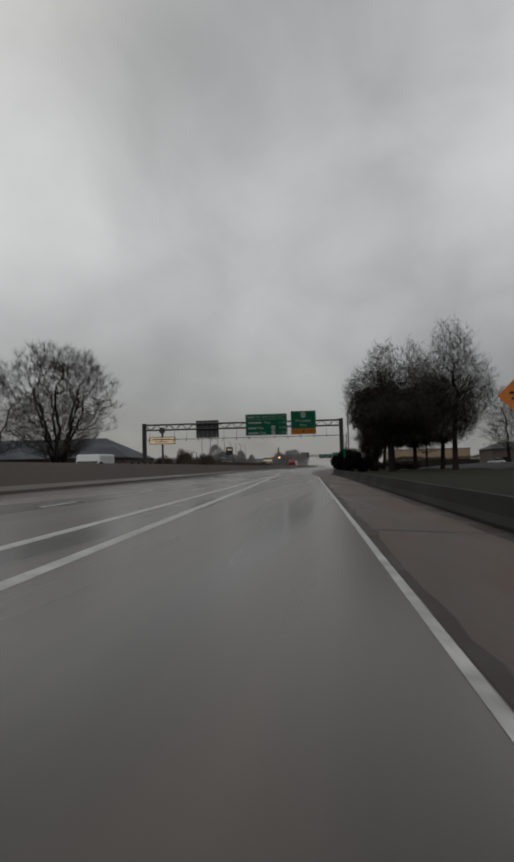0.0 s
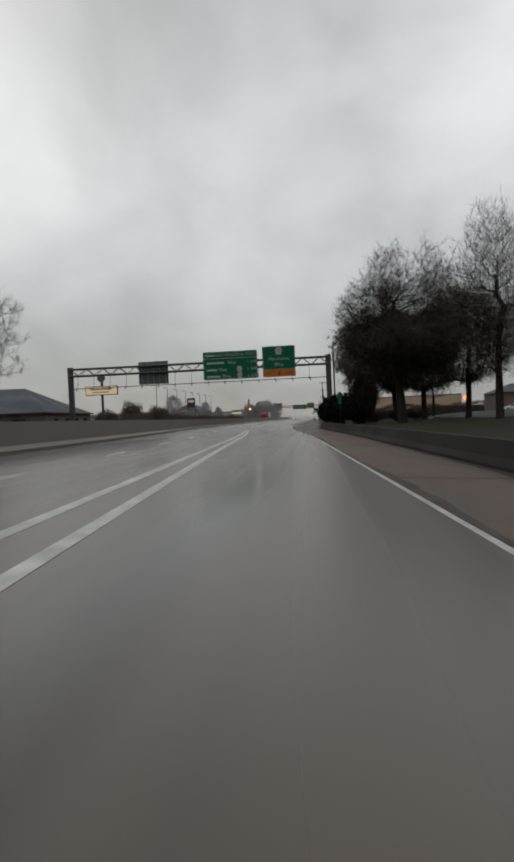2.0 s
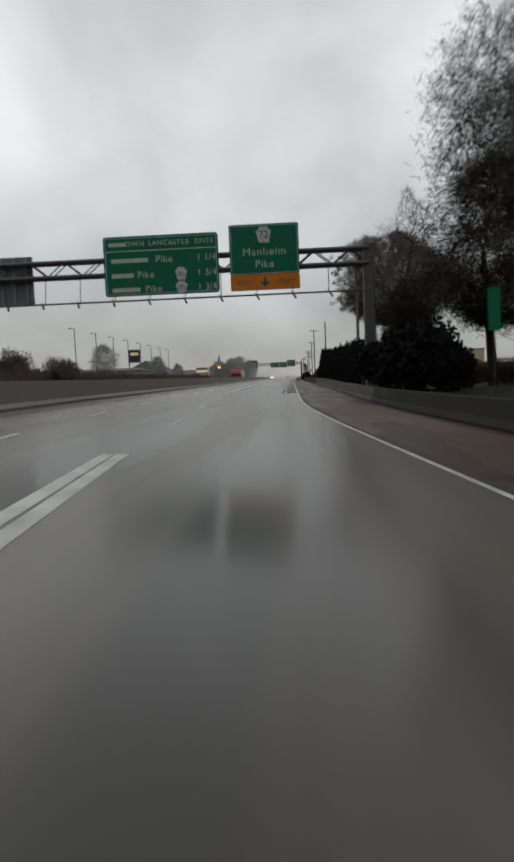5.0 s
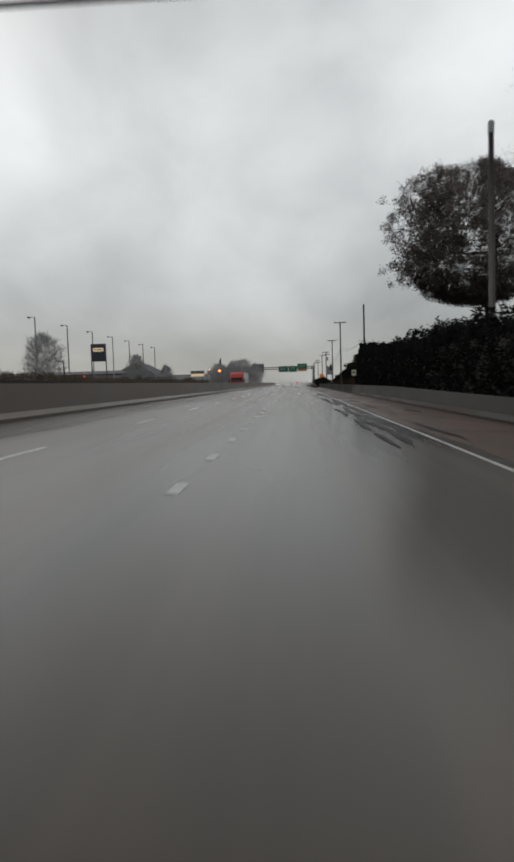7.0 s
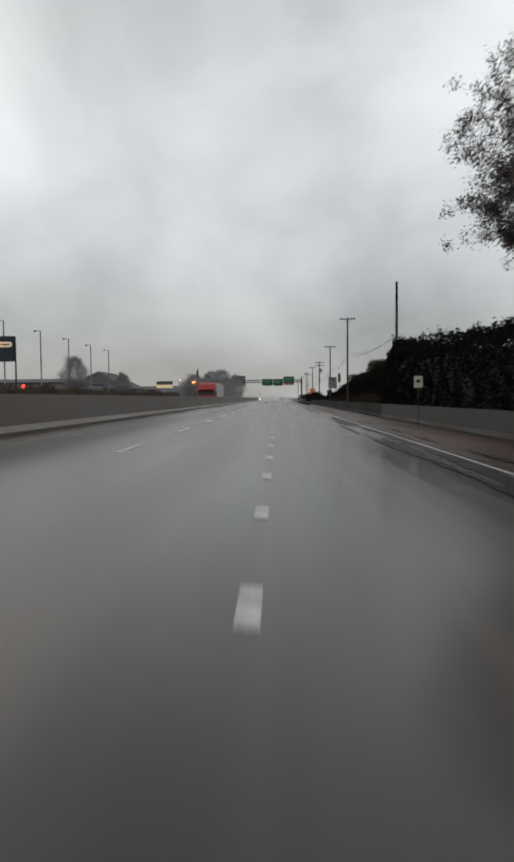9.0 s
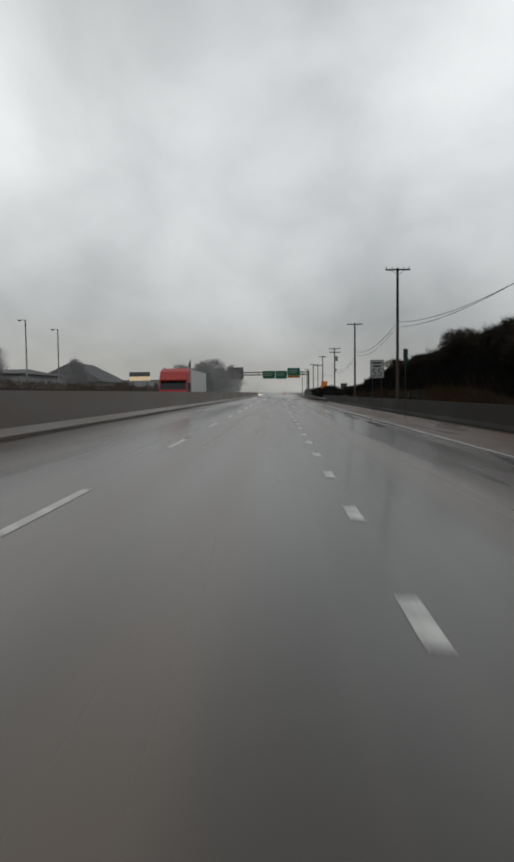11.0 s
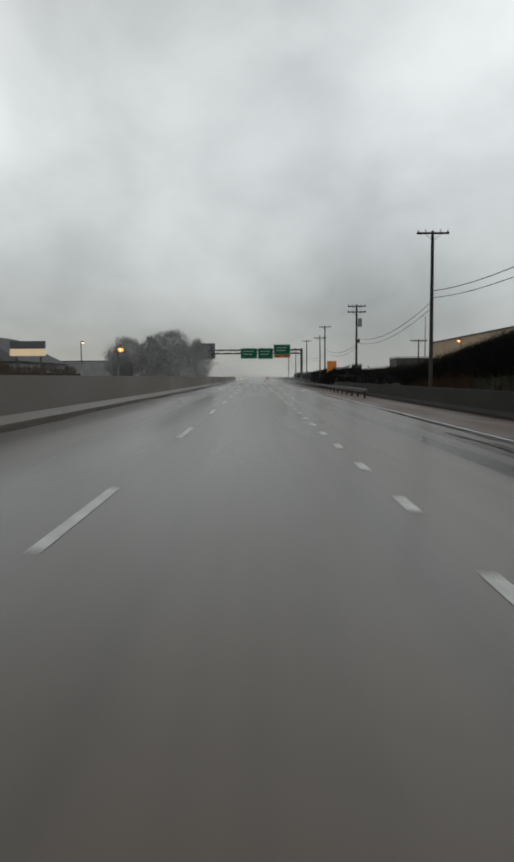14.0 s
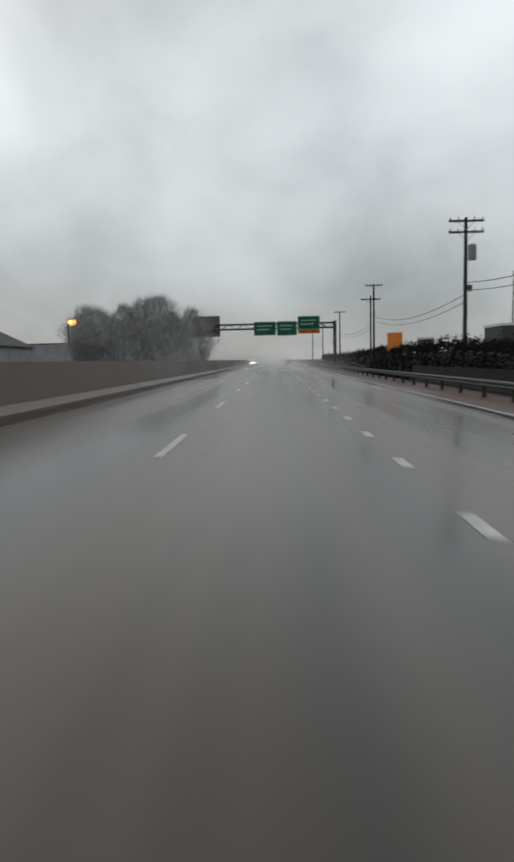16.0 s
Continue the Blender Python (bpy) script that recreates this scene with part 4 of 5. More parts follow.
def shrub(x, y, z, rx, ry, h, seed, label, mat, n=1800, size=0.28, group="shrubs"):
    """A ragged mass of small leaves over a few stems."""
    rng = random.Random(seed)
    t = thing("shrub", label, "shrub", pose(x, y, z), group)
    st = Shape()
    for _ in range(9):
        w, q = rng.uniform(0, 6.28), rng.uniform(0.3, 0.85)
        st.tube([(0.2 * math.cos(w), 0.2 * math.sin(w), -0.2), (rx * q * 0.5 * math.cos(w), ry * q * 0.5 * math.sin(w), h * 0.5), (rx * q * math.cos(w), ry * q * math.sin(w), h * rng.uniform(0.7, 0.95))], [0.06, 0.045, 0.015], 5)
    part("stem", st, M["bark"], t)
    lumps = [(rng.uniform(-0.6, 0.6), rng.uniform(-0.6, 0.6), rng.uniform(0.3, 0.72), rng.uniform(0.3, 0.5)) for _ in range(12)]
    lv = Shape()
    for _ in range(n):
        a, b, cz, r = rng.choice(lumps)
        d = Vector((rng.gauss(0, 1), rng.gauss(0, 1), rng.gauss(0.1, 1))).normalized() * r * rng.uniform(0.65, 1.08)
        c = Vector(((a + d.x) * rx, (b + d.y) * ry, max(0.05, (cz + d.z * 0.75)) * h))
        u = Vector((rng.gauss(0, 1), rng.gauss(0, 1), rng.gauss(0, 1))).normalized()
        w = u.orthogonal().normalized()
        slim = 0.6
        if "brush" in mat:
            u = (u + Vector((0, 0, 0.9))).normalized() * 1.8
            w, slim = u.orthogonal().normalized(), 0.12
        lv.face([c - u * size, c + w * size * slim, c + u * size, c - w * size * slim])
    tagged(part("foliage", lv, M[mat], t), kind="stuff")
    return t


def hedge(name, label, places, half, mat, n, size, seed, slim=0.55):
    """A long ragged hedge: places of (x, y, bottom, top)."""
    rng = random.Random(seed)
    t = thing(name, label, "hedge")
    lv = Shape()
    core = Shape()
    ring = places
    k = 4
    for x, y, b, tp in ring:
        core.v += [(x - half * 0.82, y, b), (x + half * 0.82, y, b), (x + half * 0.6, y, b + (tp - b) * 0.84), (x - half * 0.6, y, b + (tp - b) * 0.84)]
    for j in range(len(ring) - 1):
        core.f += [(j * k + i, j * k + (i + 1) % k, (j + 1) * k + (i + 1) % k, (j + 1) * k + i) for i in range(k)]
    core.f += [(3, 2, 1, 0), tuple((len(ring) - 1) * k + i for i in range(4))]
    # added dark core stands in for the shade between the leaves
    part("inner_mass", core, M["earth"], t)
    for _ in range(n):
        j = rng.randrange(len(places) - 1)
        q = rng.random()
        x, y, b, tp = (u + (v - u) * q for u, v in zip(places[j], places[j + 1]))
        bump = 0.6 * noise.noise((y * 0.33, 3.1, seed)) + 0.75 * noise.noise((y * 0.9, 9.1, seed)) + 0.3 * noise.noise((y * 3.1, 5.1, seed))
        top = tp + (bump - 0.05) * min(1.9, (tp - b) * 0.4)
        side = rng.choice((-1, -1, -1, 1, 0, 0))
        if side:
            zz = b + (top - b) * rng.random()
            c = Vector((x + side * half * (1 - 0.35 * ((zz - b) / (top - b)) ** 2) * (0.95 + 0.4 * noise.noise((y * 0.8, zz * 0.9, seed))) * rng.uniform(0.8, 1.1), y, zz))
        else:
            c = Vector((x + half * rng.uniform(-0.7, 0.7), y, top * 1.0 - (tp - b) * 0.06 * rng.random() + abs(rng.gauss(0, 0.2))))
        u = Vector((rng.gauss(0, 1), rng.gauss(0, 1), rng.gauss(0.3, 1))).normalized()
        w = u.orthogonal().normalized()
        sz = size * rng.uniform(0.6, 1.3)
        if slim < 0.3:
            u = (u + Vector((0, 0, 1.1))).normalized()
            w = u.orthogonal().normalized()
        lv.face([c - u * sz, c + w * sz * slim, c + u * sz, c - w * sz * slim])
    tagged(part("foliage", lv, M[mat], t), kind="stuff")


# trees on the grass beside the merging lane
bare_tree(*early(19.75, 71.6), -0.4, 26.0, 10.0, 11, "tall bare roadside tree, its lower crown dark and ivy-grown", trunk_r=0.68, fork=0.24, nodes=7600, leaves="ivy", leaf_n=130000, leaf_size=0.42, sliver=0.07, leaf_zone=(0.22, 0.84), thin=0.95, scatter=0.5, twig_n=6, twig_len=1.1, twig_w=0.009, gaps=-0.22, rise=0.45,
          lobes=[(0.9, 0, 11.3, 7.2, 4.1), (-5.7, 0, 14.6, 3.0, 5.8), (-1.2, 1, 18.2, 3.8, 7.4), (4.8, 0, 17.6, 3.6, 7.4), (6.8, 1, 13.0, 3.4, 4.4)])
bare_tree(*early(23.5, 99), -0.4, 22, 7.6, 12, "dark twiggy roadside tree behind the gantry post", trunk_r=0.46, fork=0.27, nodes=2600, low=0.26, wide=0.52, leaves="ivy", leaf_n=70000, leaf_size=0.45, sliver=0.08, leaf_zone=(0.24, 0.9), rise=0.3)
bare_tree(*early(27.5, 94), -0.4, 20.5, 8.0, 13, "dark dense roadside tree on the grass", trunk_r=0.5, fork=0.27, nodes=2400, low=0.27, wide=0.52, leaves="ivy", leaf_n=70000, leaf_size=0.45, sliver=0.08, leaf_zone=(0.24, 0.9), rise=0.3)
bare_tree(*early(29.8, 75), ground_z(29.8, 75), 20.5, 8.0, 14, "dark dense roadside tree on the grass", trunk_r=0.44, fork=0.27, nodes=2600, low=0.26, wide=0.55, leaves="ivy", leaf_n=50000, leaf_size=0.42, sliver=0.08, leaf_zone=(0.24, 0.9), rise=0.35)
bare_tree(*early(28.4, 56.3), ground_z(28.4, 56.3), 25.4, 8.4, 15, "tall bare tree with fine upright twigs", trunk_r=0.5, fork=0.2, nodes=4600, leaves="ivy", leaf_n=36000, leaf_size=0.42, sliver=0.07, leaf_zone=(0.2, 0.62), twig_n=4, twig_len=1.15, twig_w=0.009, rise=0.5, gaps=-0.1,
          lobes=[(0, 0, 18.2, 4.6, 7.2), (-3.6, 1, 14.0, 3.4, 5.0), (3.6, -1, 14.2, 3.6, 5.4), (0, 0, 10.0, 4.2, 4.0)])
bare_tree(*early(42.0, 66), ground_z(42.0, 66), 15, 7.0, 16, "bare roadside tree on the grass", trunk_r=0.35, nodes=1200, low=0.2)
bare_tree(*early(47.0, 90), ground_z(47.0, 90), 16, 7.5, 17, "bare roadside tree on the grass", trunk_r=0.35, nodes=1100, low=0.2)
bare_tree(*early(33.0, 112), ground_z(33.0, 112), 15, 6.5, 18, "bare roadside tree on the grass", trunk_r=0.3, nodes=1000, low=0.25)
bare_tree(18.5, 117, -0.5, 13.0, 3.8, 20, "dark ivy-grown tree rising behind the hedge", trunk_r=0.26, fork=0.25, nodes=1300, low=0.2, wide=0.55, leaves="ivy", leaf_n=45000, leaf_size=0.36, sliver=0.09, leaf_zone=(0.2, 1.0), thin=0.4, gaps=-0.3)
bare_tree(20.0, 124, -0.4, 24, 5.6, 19, "tall bare tree behind the hedge", trunk_r=0.35, nodes=1500, low=0.3, wide=0.6)
# broad tree above the hedge
bare_tree(23.8, 163.5, -0.4, 26.6, 13.2, 23, "broad tree keeping withered brown leaves in winter", trunk_r=0.55, fork=0.36, nodes=4200, low=0.40, wide=0.66, leaves="brown_leaf", leaf_n=200000, leaf_size=0.14, leaf_zone=(0.4, 1.0), thin=0.25, lumps=0.36, scatter=0.28, gaps=-0.18, rise=0.4)
# trees beyond the median
bare_tree(*early(-44.0, 67), 0.4, 24.5, 15.5, 31, "wide bare tree with many upright branches", trunk_r=1.15, stems=7, fork=0.1, nodes=4200, low=0.12, wide=0.5, vase=0.45, twig_w=0.012, twig_n=6, twig_len=1.5, lumps=0.45, rise=0.8)
bare_tree(*early(-63, 76), 0.4, 24, 12, 32, "wide bare tree with many upright branches", trunk_r=0.6, stems=4, fork=0.12, nodes=3000, low=0.16, wide=0.5, twig_w=0.011, twig_n=5, twig_len=1.4, rise=0.5)
bare_tree(-33.5, 174, 0.4, 9.1, 3.1, 33, "small round bare tree in the car park", mat="twig_hazed", trunk_r=0.13, fork=0.3, nodes=1100, low=0.26, wide=0.55, twig_len=0.8, twig_n=6, twig_w=0.008, rise=0.35, lumps=0.35)
bare_tree(-32.6, 226.5, 0.4, 8.0, 2.7, 34, "small round bare tree in the car park", mat="twig_hazed", trunk_r=0.13, fork=0.3, nodes=1100, low=0.26, wide=0.55, twig_len=0.8, twig_n=6, twig_w=0.008, rise=0.35, lumps=0.35)
bare_tree(-33.0, 262, 0.4, 6.2, 2.5, 35, "small round bare tree in the car park", mat="twig_hazed", trunk_r=0.13, fork=0.3, nodes=1100, low=0.26, wide=0.55, twig_len=0.8, twig_n=6, twig_w=0.008, rise=0.35, lumps=0.35)
bare_tree(-28.8, 355, 0.4, 9.8, 5.4, 41, "bare tree beyond the median, greyed for haze", mat="twig_hazed", trunk_r=0.3, stems=3, fork=0.12, nodes=1350, low=0.12, wide=0.48, twig_w=0.010, twig_n=5, twig_len=1.35, lumps=0.45, vase=0.2, rise=0.6)
bare_tree(-19.8, 357, -0.2, 11.8, 6.0, 42, "bare tree with a rounded crown beyond the median, greyed for haze", mat="twig_hazed", trunk_r=0.36, stems=3, fork=0.12, nodes=1700, low=0.12, wide=0.48, twig_w=0.010, twig_n=5, twig_len=1.35, lumps=0.45, vase=0.2, rise=0.6)
bare_tree(-24, 368, -0.2, 10.8, 5.4, 43, "bare tree beyond the median, greyed for haze", mat="twig_hazed", trunk_r=0.3, stems=3, fork=0.12, nodes=1350, low=0.12, wide=0.48, twig_w=0.010, twig_n=5, twig_len=1.35, lumps=0.45, vase=0.2, rise=0.6)
bare_tree(-14.4, 362, -0.2, 9.2, 4.4, 44, "bare tree beyond the median, greyed for haze", mat="twig_hazed", trunk_r=0.26, stems=3, fork=0.12, nodes=1150, low=0.12, wide=0.48, twig_w=0.010, twig_n=5, twig_len=1.35, lumps=0.45, vase=0.2, rise=0.6)
bare_tree(-31.8, 362, 0.4, 7.2, 4, 45, "bare tree beyond the median, greyed for haze", mat="twig_hazed", trunk_r=0.24, stems=3, fork=0.12, nodes=1000, low=0.12, wide=0.48, twig_w=0.010, twig_n=5, twig_len=1.35, lumps=0.45, vase=0.2, rise=0.6)
bare_tree(-24.2, 354, -0.2, 9.4, 4.8, 46, "bare tree beyond the median, greyed for haze", mat="twig_hazed", trunk_r=0.28, stems=3, fork=0.12, nodes=1150, low=0.10, wide=0.48, twig_w=0.010, twig_n=5, twig_len=1.35, lumps=0.45, vase=0.2, rise=0.6)
bare_tree(-17.0, 355, -0.2, 8.6, 4.2, 47, "bare tree beyond the median, greyed for haze", mat="twig_hazed", trunk_r=0.26, stems=3, fork=0.12, nodes=1000, low=0.10, wide=0.48, twig_w=0.010, twig_n=5, twig_len=1.35, lumps=0.45, vase=0.2, rise=0.6)

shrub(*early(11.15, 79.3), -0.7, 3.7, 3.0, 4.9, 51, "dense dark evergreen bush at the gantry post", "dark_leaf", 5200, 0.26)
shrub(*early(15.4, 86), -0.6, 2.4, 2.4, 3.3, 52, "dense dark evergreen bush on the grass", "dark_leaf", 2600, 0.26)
for i, (x, y, h) in enumerate(((18.5, 91, 1.7), (23.5, 95, 1.9), (27.0, 99, 1.6))):
    shrub(*early(x, y), ground_z(x, y), 2.4, 1.8, h, 55 + i, "low dark brush under the roadside trees", "bank_brush", 1500, 0.2)
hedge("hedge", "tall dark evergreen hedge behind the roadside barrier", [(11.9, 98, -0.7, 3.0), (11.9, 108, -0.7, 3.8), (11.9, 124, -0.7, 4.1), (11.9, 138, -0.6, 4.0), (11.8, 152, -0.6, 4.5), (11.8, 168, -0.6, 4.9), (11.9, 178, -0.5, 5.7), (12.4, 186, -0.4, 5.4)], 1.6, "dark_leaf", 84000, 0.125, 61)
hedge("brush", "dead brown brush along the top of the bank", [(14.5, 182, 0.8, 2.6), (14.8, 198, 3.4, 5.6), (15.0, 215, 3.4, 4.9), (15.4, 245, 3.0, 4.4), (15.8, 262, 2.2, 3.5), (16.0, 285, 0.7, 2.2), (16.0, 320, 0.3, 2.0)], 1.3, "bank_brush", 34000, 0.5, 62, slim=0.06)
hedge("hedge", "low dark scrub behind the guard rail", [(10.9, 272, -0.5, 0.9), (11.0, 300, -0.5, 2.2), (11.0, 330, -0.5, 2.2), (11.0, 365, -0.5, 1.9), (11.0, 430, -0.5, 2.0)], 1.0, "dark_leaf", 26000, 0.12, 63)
hedge("hedge", "grey-brown scrub along the car park beyond the median", [(-27.0, 100, 0.2, 2.5), (-30.5, 140, 0.2, 3.2), (-31.0, 190, 0.2, 2.6), (-31.0, 250, 0.2, 2.6), (-28.0, 310, 0.2, 2.4)], 1.1, "brush", 18000, 0.45, 64, slim=0.07)


# ---- poles and wires ----
def utility_pole(x, y, top, arms, label, transformer=False, r=0.17):
    t = thing("utility_pole", label, "utility pole", pose(x, y, 0), "utility poles")
    part("pole", Shape().tube([(0, 0, -0.7), (0, 0, top)], [r, r * 0.65], 9), M["wood"], t, smooth=True)
    for dz in arms:
        z = top + dz
        part("crossarm", Shape().box(-1.2, 1.2, -0.18, -0.06, z - 0.07, z + 0.07), M["wood"], t)
        for dx in (-1.1, -0.55, 0.55, 1.1):
            part("insulator", Shape().tube([(dx, -0.12, z + 0.07), (dx, -0.12, z + 0.28)], [0.05, 0.03], 6), M["galv"], t)
        part("arm_brace", Shape().tube([(-0.6, -0.12, z - 0.05), (0, -0.15, z - 0.6), (0.6, -0.12, z - 0.05)], [0.02] * 3, 4), M["galv"], t)
    if transformer:
        part("transformer", Shape().tube([(0.42, -0.1, top - 2.9), (0.42, -0.1, top - 1.9), (0.42, -0.1, top - 1.82)], [0.28, 0.28, 0.2], 10), M["galv"], t, "grey can transformer")
        part("cable_box", Shape().box(0.1, 0.42, -0.2, 0.1, top - 5.0, top - 4.6), M["steel"], t)
    return t


POLES = [(12.1, 184.8, 12.7, ()), (10.9, 220.5, 13.3, (-0.2,)), (11.5, 262.3, 12.2, (-0.2,)), (11.6, 301.7, 10.9, (-0.25, -1.0)),
         (12.3, 350.9, 11.7, (-0.2,)), (12.3, 402, 11.5, (-0.2,)), (12.3, 455, 11.5, (-0.2,)), (12.3, 510, 11.5, (-0.2,))]
for x, y, top, arms in POLES:
    utility_pole(x, y, top, arms, "dark wooden utility pole" + (" with two crossarms and a transformer" if len(arms) == 2 else " with a crossarm" if arms else ", plain-topped"), len(arms) == 2)
t = thing("utility_pole", "tall weathered grey utility pole rising out of the hedge", "utility pole", pose(12.6, 119.3, 0), "utility poles")
part("pole", Shape().tube([(0, 0, -0.8), (0, 0, 8), (0, 0, 15.1)], [0.21, 0.18, 0.14], 10), M["pole_grey"], t, smooth=True)
part("pole_cap", Shape().tube([(0, 0, 14.6), (0, 0, 15.2), (0, 0, 15.28)], [0.17, 0.17, 0.08], 10), M["galv"], t, "dull metal cap")
utility_pole(10.2, 339, 9.1, (-0.5,), "short dark wooden utility pole with a crossarm", r=0.13)
utility_pole(21.8, 310, 6.7, (-0.2,), "short dark wooden utility pole with a crossarm", r=0.12)
for (xa, ya, ta, _), (xb, yb, tb, _) in zip(POLES[1:], POLES[2:]):
    for off, drop, r in ((0.0, 5.2, 0.026), (-0.15, 5.8, 0.022)):
        pts = []
        for i in range(13):
            q = i / 12
            z = (ta - drop) * (1 - q) + (tb - drop * 0.85) * q - 1.1 * 4 * q * (1 - q)
            pts.append((xa + (xb - xa) * q + off, ya + (yb - ya) * q, z))
        solid("power_cable", Shape().tube(pts, [r] * 13, 4), M["black"], "dark cable sagging between wooden utility poles", "cable", group="cables")
for off, drop in ((0.0, 5.2), (-0.15, 5.7)):
    pts = [(12.1 - 1.2 * q + off, 184.8 + 35.7 * q, 7.4 + (13.3 - drop - 7.4) * q - 3 * q * (1 - q)) for q in [i / 12 for i in range(13)]]
    solid("power_cable", Shape().tube(pts, [0.02] * 13, 4), M["black"], "dark cable sagging between wooden utility poles", "cable", group="cables")


def street_lamp(x, y, z, top, arm, label, lit=None, r=0.09, head=0.28, group="car park lamps", metal="galv"):
    t = thing("street_lamp", label, "street lamp", pose(x, y, z), group)
    part("pole", Shape().tube([(0, 0, -0.2), (0, 0, top - z)], [r * 1.3, r * 0.75], 8), M[metal], t, smooth=True)
    h = top - z
    part("arm", Shape().tube([(0, 0, h - 0.1), (arm * 0.5, 0, h + 0.05), (arm, 0, h)], [r * 0.6, r * 0.5, r * 0.45], 6), M[metal], t)
    hd = part("lamp_head", Shape().box(arm - head if arm < 0 else arm - 0.1, arm + 0.1 if arm < 0 else arm + head, -0.17, 0.17, h - 0.1, h + 0.07, 0.05), M["steel"], t)
    c = arm - head * 0.4 if arm < 0 else arm + head * 0.4
    if lit:
        s = Shape().tube([(c, 0, h - 0.1), (c, 0, h - 0.1 - head * 0.5), (c, 0, h - 0.1 - head)], [head * 0.75, head * 0.85, head * 0.35], 10)
        part("lens", s, M[lit], hd, "glowing orange lamp glass")
        # pale glowing disc paints the lamp's glare onto its glass
        part("lamp_glare", Shape().disc((c, -head * 0.86, h - 0.1 - head * 0.48), head * 0.24, "y", 0.06, 14), M["lamp_core"], hd, "pale glare painted on the lamp glass")
    else:
        part("lens", Shape().box(c - 0.1, c + 0.1, -0.12, 0.12, h - 0.13, h - 0.1), M["lens_off"], hd)
    return t


for i in range(8):
    street_lamp(-36.0, 164 + 14.1 * i, 0.4, 11.9, -0.75, "grey car park lamp on a tall thin pole, unlit", r=0.1, head=0.3)
street_lamp(-58, 254, 0.4, 8.6, -1.7, "short dark lamp with a drooping head in the car park", r=0.2, head=0.8, metal="steel", group="low lamps")
# red light of unsettled source; the pole is added to carry it
t = thing("red_light", "glowing red light beyond the median on an added pole", "lamp", pose(-60.0, 277, 0.4))
part("pole", Shape().tube([(0, 0, -0.2), (0, 0, 4.0)], [0.09, 0.07], 7), M["steel"], t)
part("lens", Shape().tube([(0, 0.1, 4.2), (0, -0.14, 4.2), (0, -0.24, 4.2)], [0.46, 0.46, 0.28], 12), M["lamp_red"], t, "glowing red lens")
street_lamp(-27.5, 338.5, 0.3, 7.0, 0.25, "orange street lamp glowing in front of bare trees", "lamp_amber", head=0.62, group="lit street lamps")
street_lamp(-28.3, 314.7, 0.4, 6.95, 0.25, "orange street lamp glowing beyond the median", "lamp_amber", head=0.2, group="lit street lamps")
street_lamp(30.7, 319.3, 0.2, 7.1, -0.25, "orange street lamp glowing beside the beige building", "lamp_amber", head=0.3, group="lit street lamps")
# lens far oversized, its shape standing in for the lamp's bloom
street_lamp(*early(144.6, 493.5), -0.5, 11.9, -0.3, "orange street lamp glowing beyond the trees", "lamp_amber", head=3.2, group="lit street lamps", r=0.2)


# pole and cloth stand in for a slanted shape taken for a truck bed
def flagpole(x, y, z, h):
    t = thing("flagpole", "thin pole with hanging dark cloth, standing in for a slanted shape", "flagpole", pose(x, y, z))
    part("pole", Shape().tube([(0, 0, -0.2), (0, 0, h)], [0.09, 0.05], 7), M["galv"], t)
    s = Shape()
    for i in range(5):
        for j in range(7):
            w = i / 4 * (1.5 - 0.12 * j)
            s.v.append((-0.05 - 1.6 * w * (0.35 + 0.07 * j), 0.2 * math.sin(i * 2.1 + j), h - 0.1 - 0.67 * j - 0.4 * i))
    s.f = [(i * 7 + j, i * 7 + j + 1, (i + 1) * 7 + j + 1, (i + 1) * 7 + j) for i in range(4) for j in range(6)]
    f = part("flag", s, M["flag"], t, "dark hanging cloth")
    f.modifiers.new("cloth", "SOLIDIFY").thickness = 0.02


flagpole(-38.4, 451, 0.2, 16.0)
solid("antenna_mast", Shape().tube([(0, 0, -0.5), (0, 0, 8), (0, 0, 14.5)], [0.16, 0.12, 0.06], 6), M["galv"], "thin grey antenna mast behind the bank", "mast", pose(35.5, 362, 0))


# ---- roadside signs ----
def post_sign(name, label, x, y, z0, z1, w, face, ground, posts=1, group="roadside signs", depth=0.03):
    """A flat sign facing the traffic on one or two posts."""
    t = thing(name, label, "road sign", pose(x, y, 0), group)
    for i in range(posts):
        px = 0 if posts == 1 else (-w * 0.32, w * 0.32)[i]
        part("post", Shape().box(px - 0.018, px + 0.018, depth, depth + 0.04, ground, z1 - 0.05), M["black"], t)
    part("panel", rounded(-w / 2, w / 2, z0, z1, min(w, z1 - z0) * 0.07, 0, depth), M[face], t)
    return t


t = post_sign("speed_limit_sign", "white speed limit sign on the shoulder edge below the bank", 8.25, 216, 2.62, 4.26, 1.25, "dull_white", -0.6, 2)
part("border", edging(-0.58, 0.58, 2.68, 4.20, 0.03, -0.008, -0.002), M["black"], t)
bars(t, M["black"], [(-0.42, 0.42, 3.98, 0.16), (-0.36, 0.36, 3.68, 0.16)], y=-0.004)
lettering("55", 0.98, M["black"], t, 0, 3.07, y=-0.01)
t = post_sign("warning_sign", "small pale yellow-white sign in front of the hedge", 7.7, 152.9, 1.8, 2.42, 0.45, "pale_yellow", -0.4)
bars(t, M["black"], [(-0.1, 0.1, 2.14, 0.18)], y=-0.004)
post_sign("street_sign", "narrow green sign on a thin post by the bush", *early(10.1, 60.7), 2.6, 4.1, 0.42, "green", -0.6)
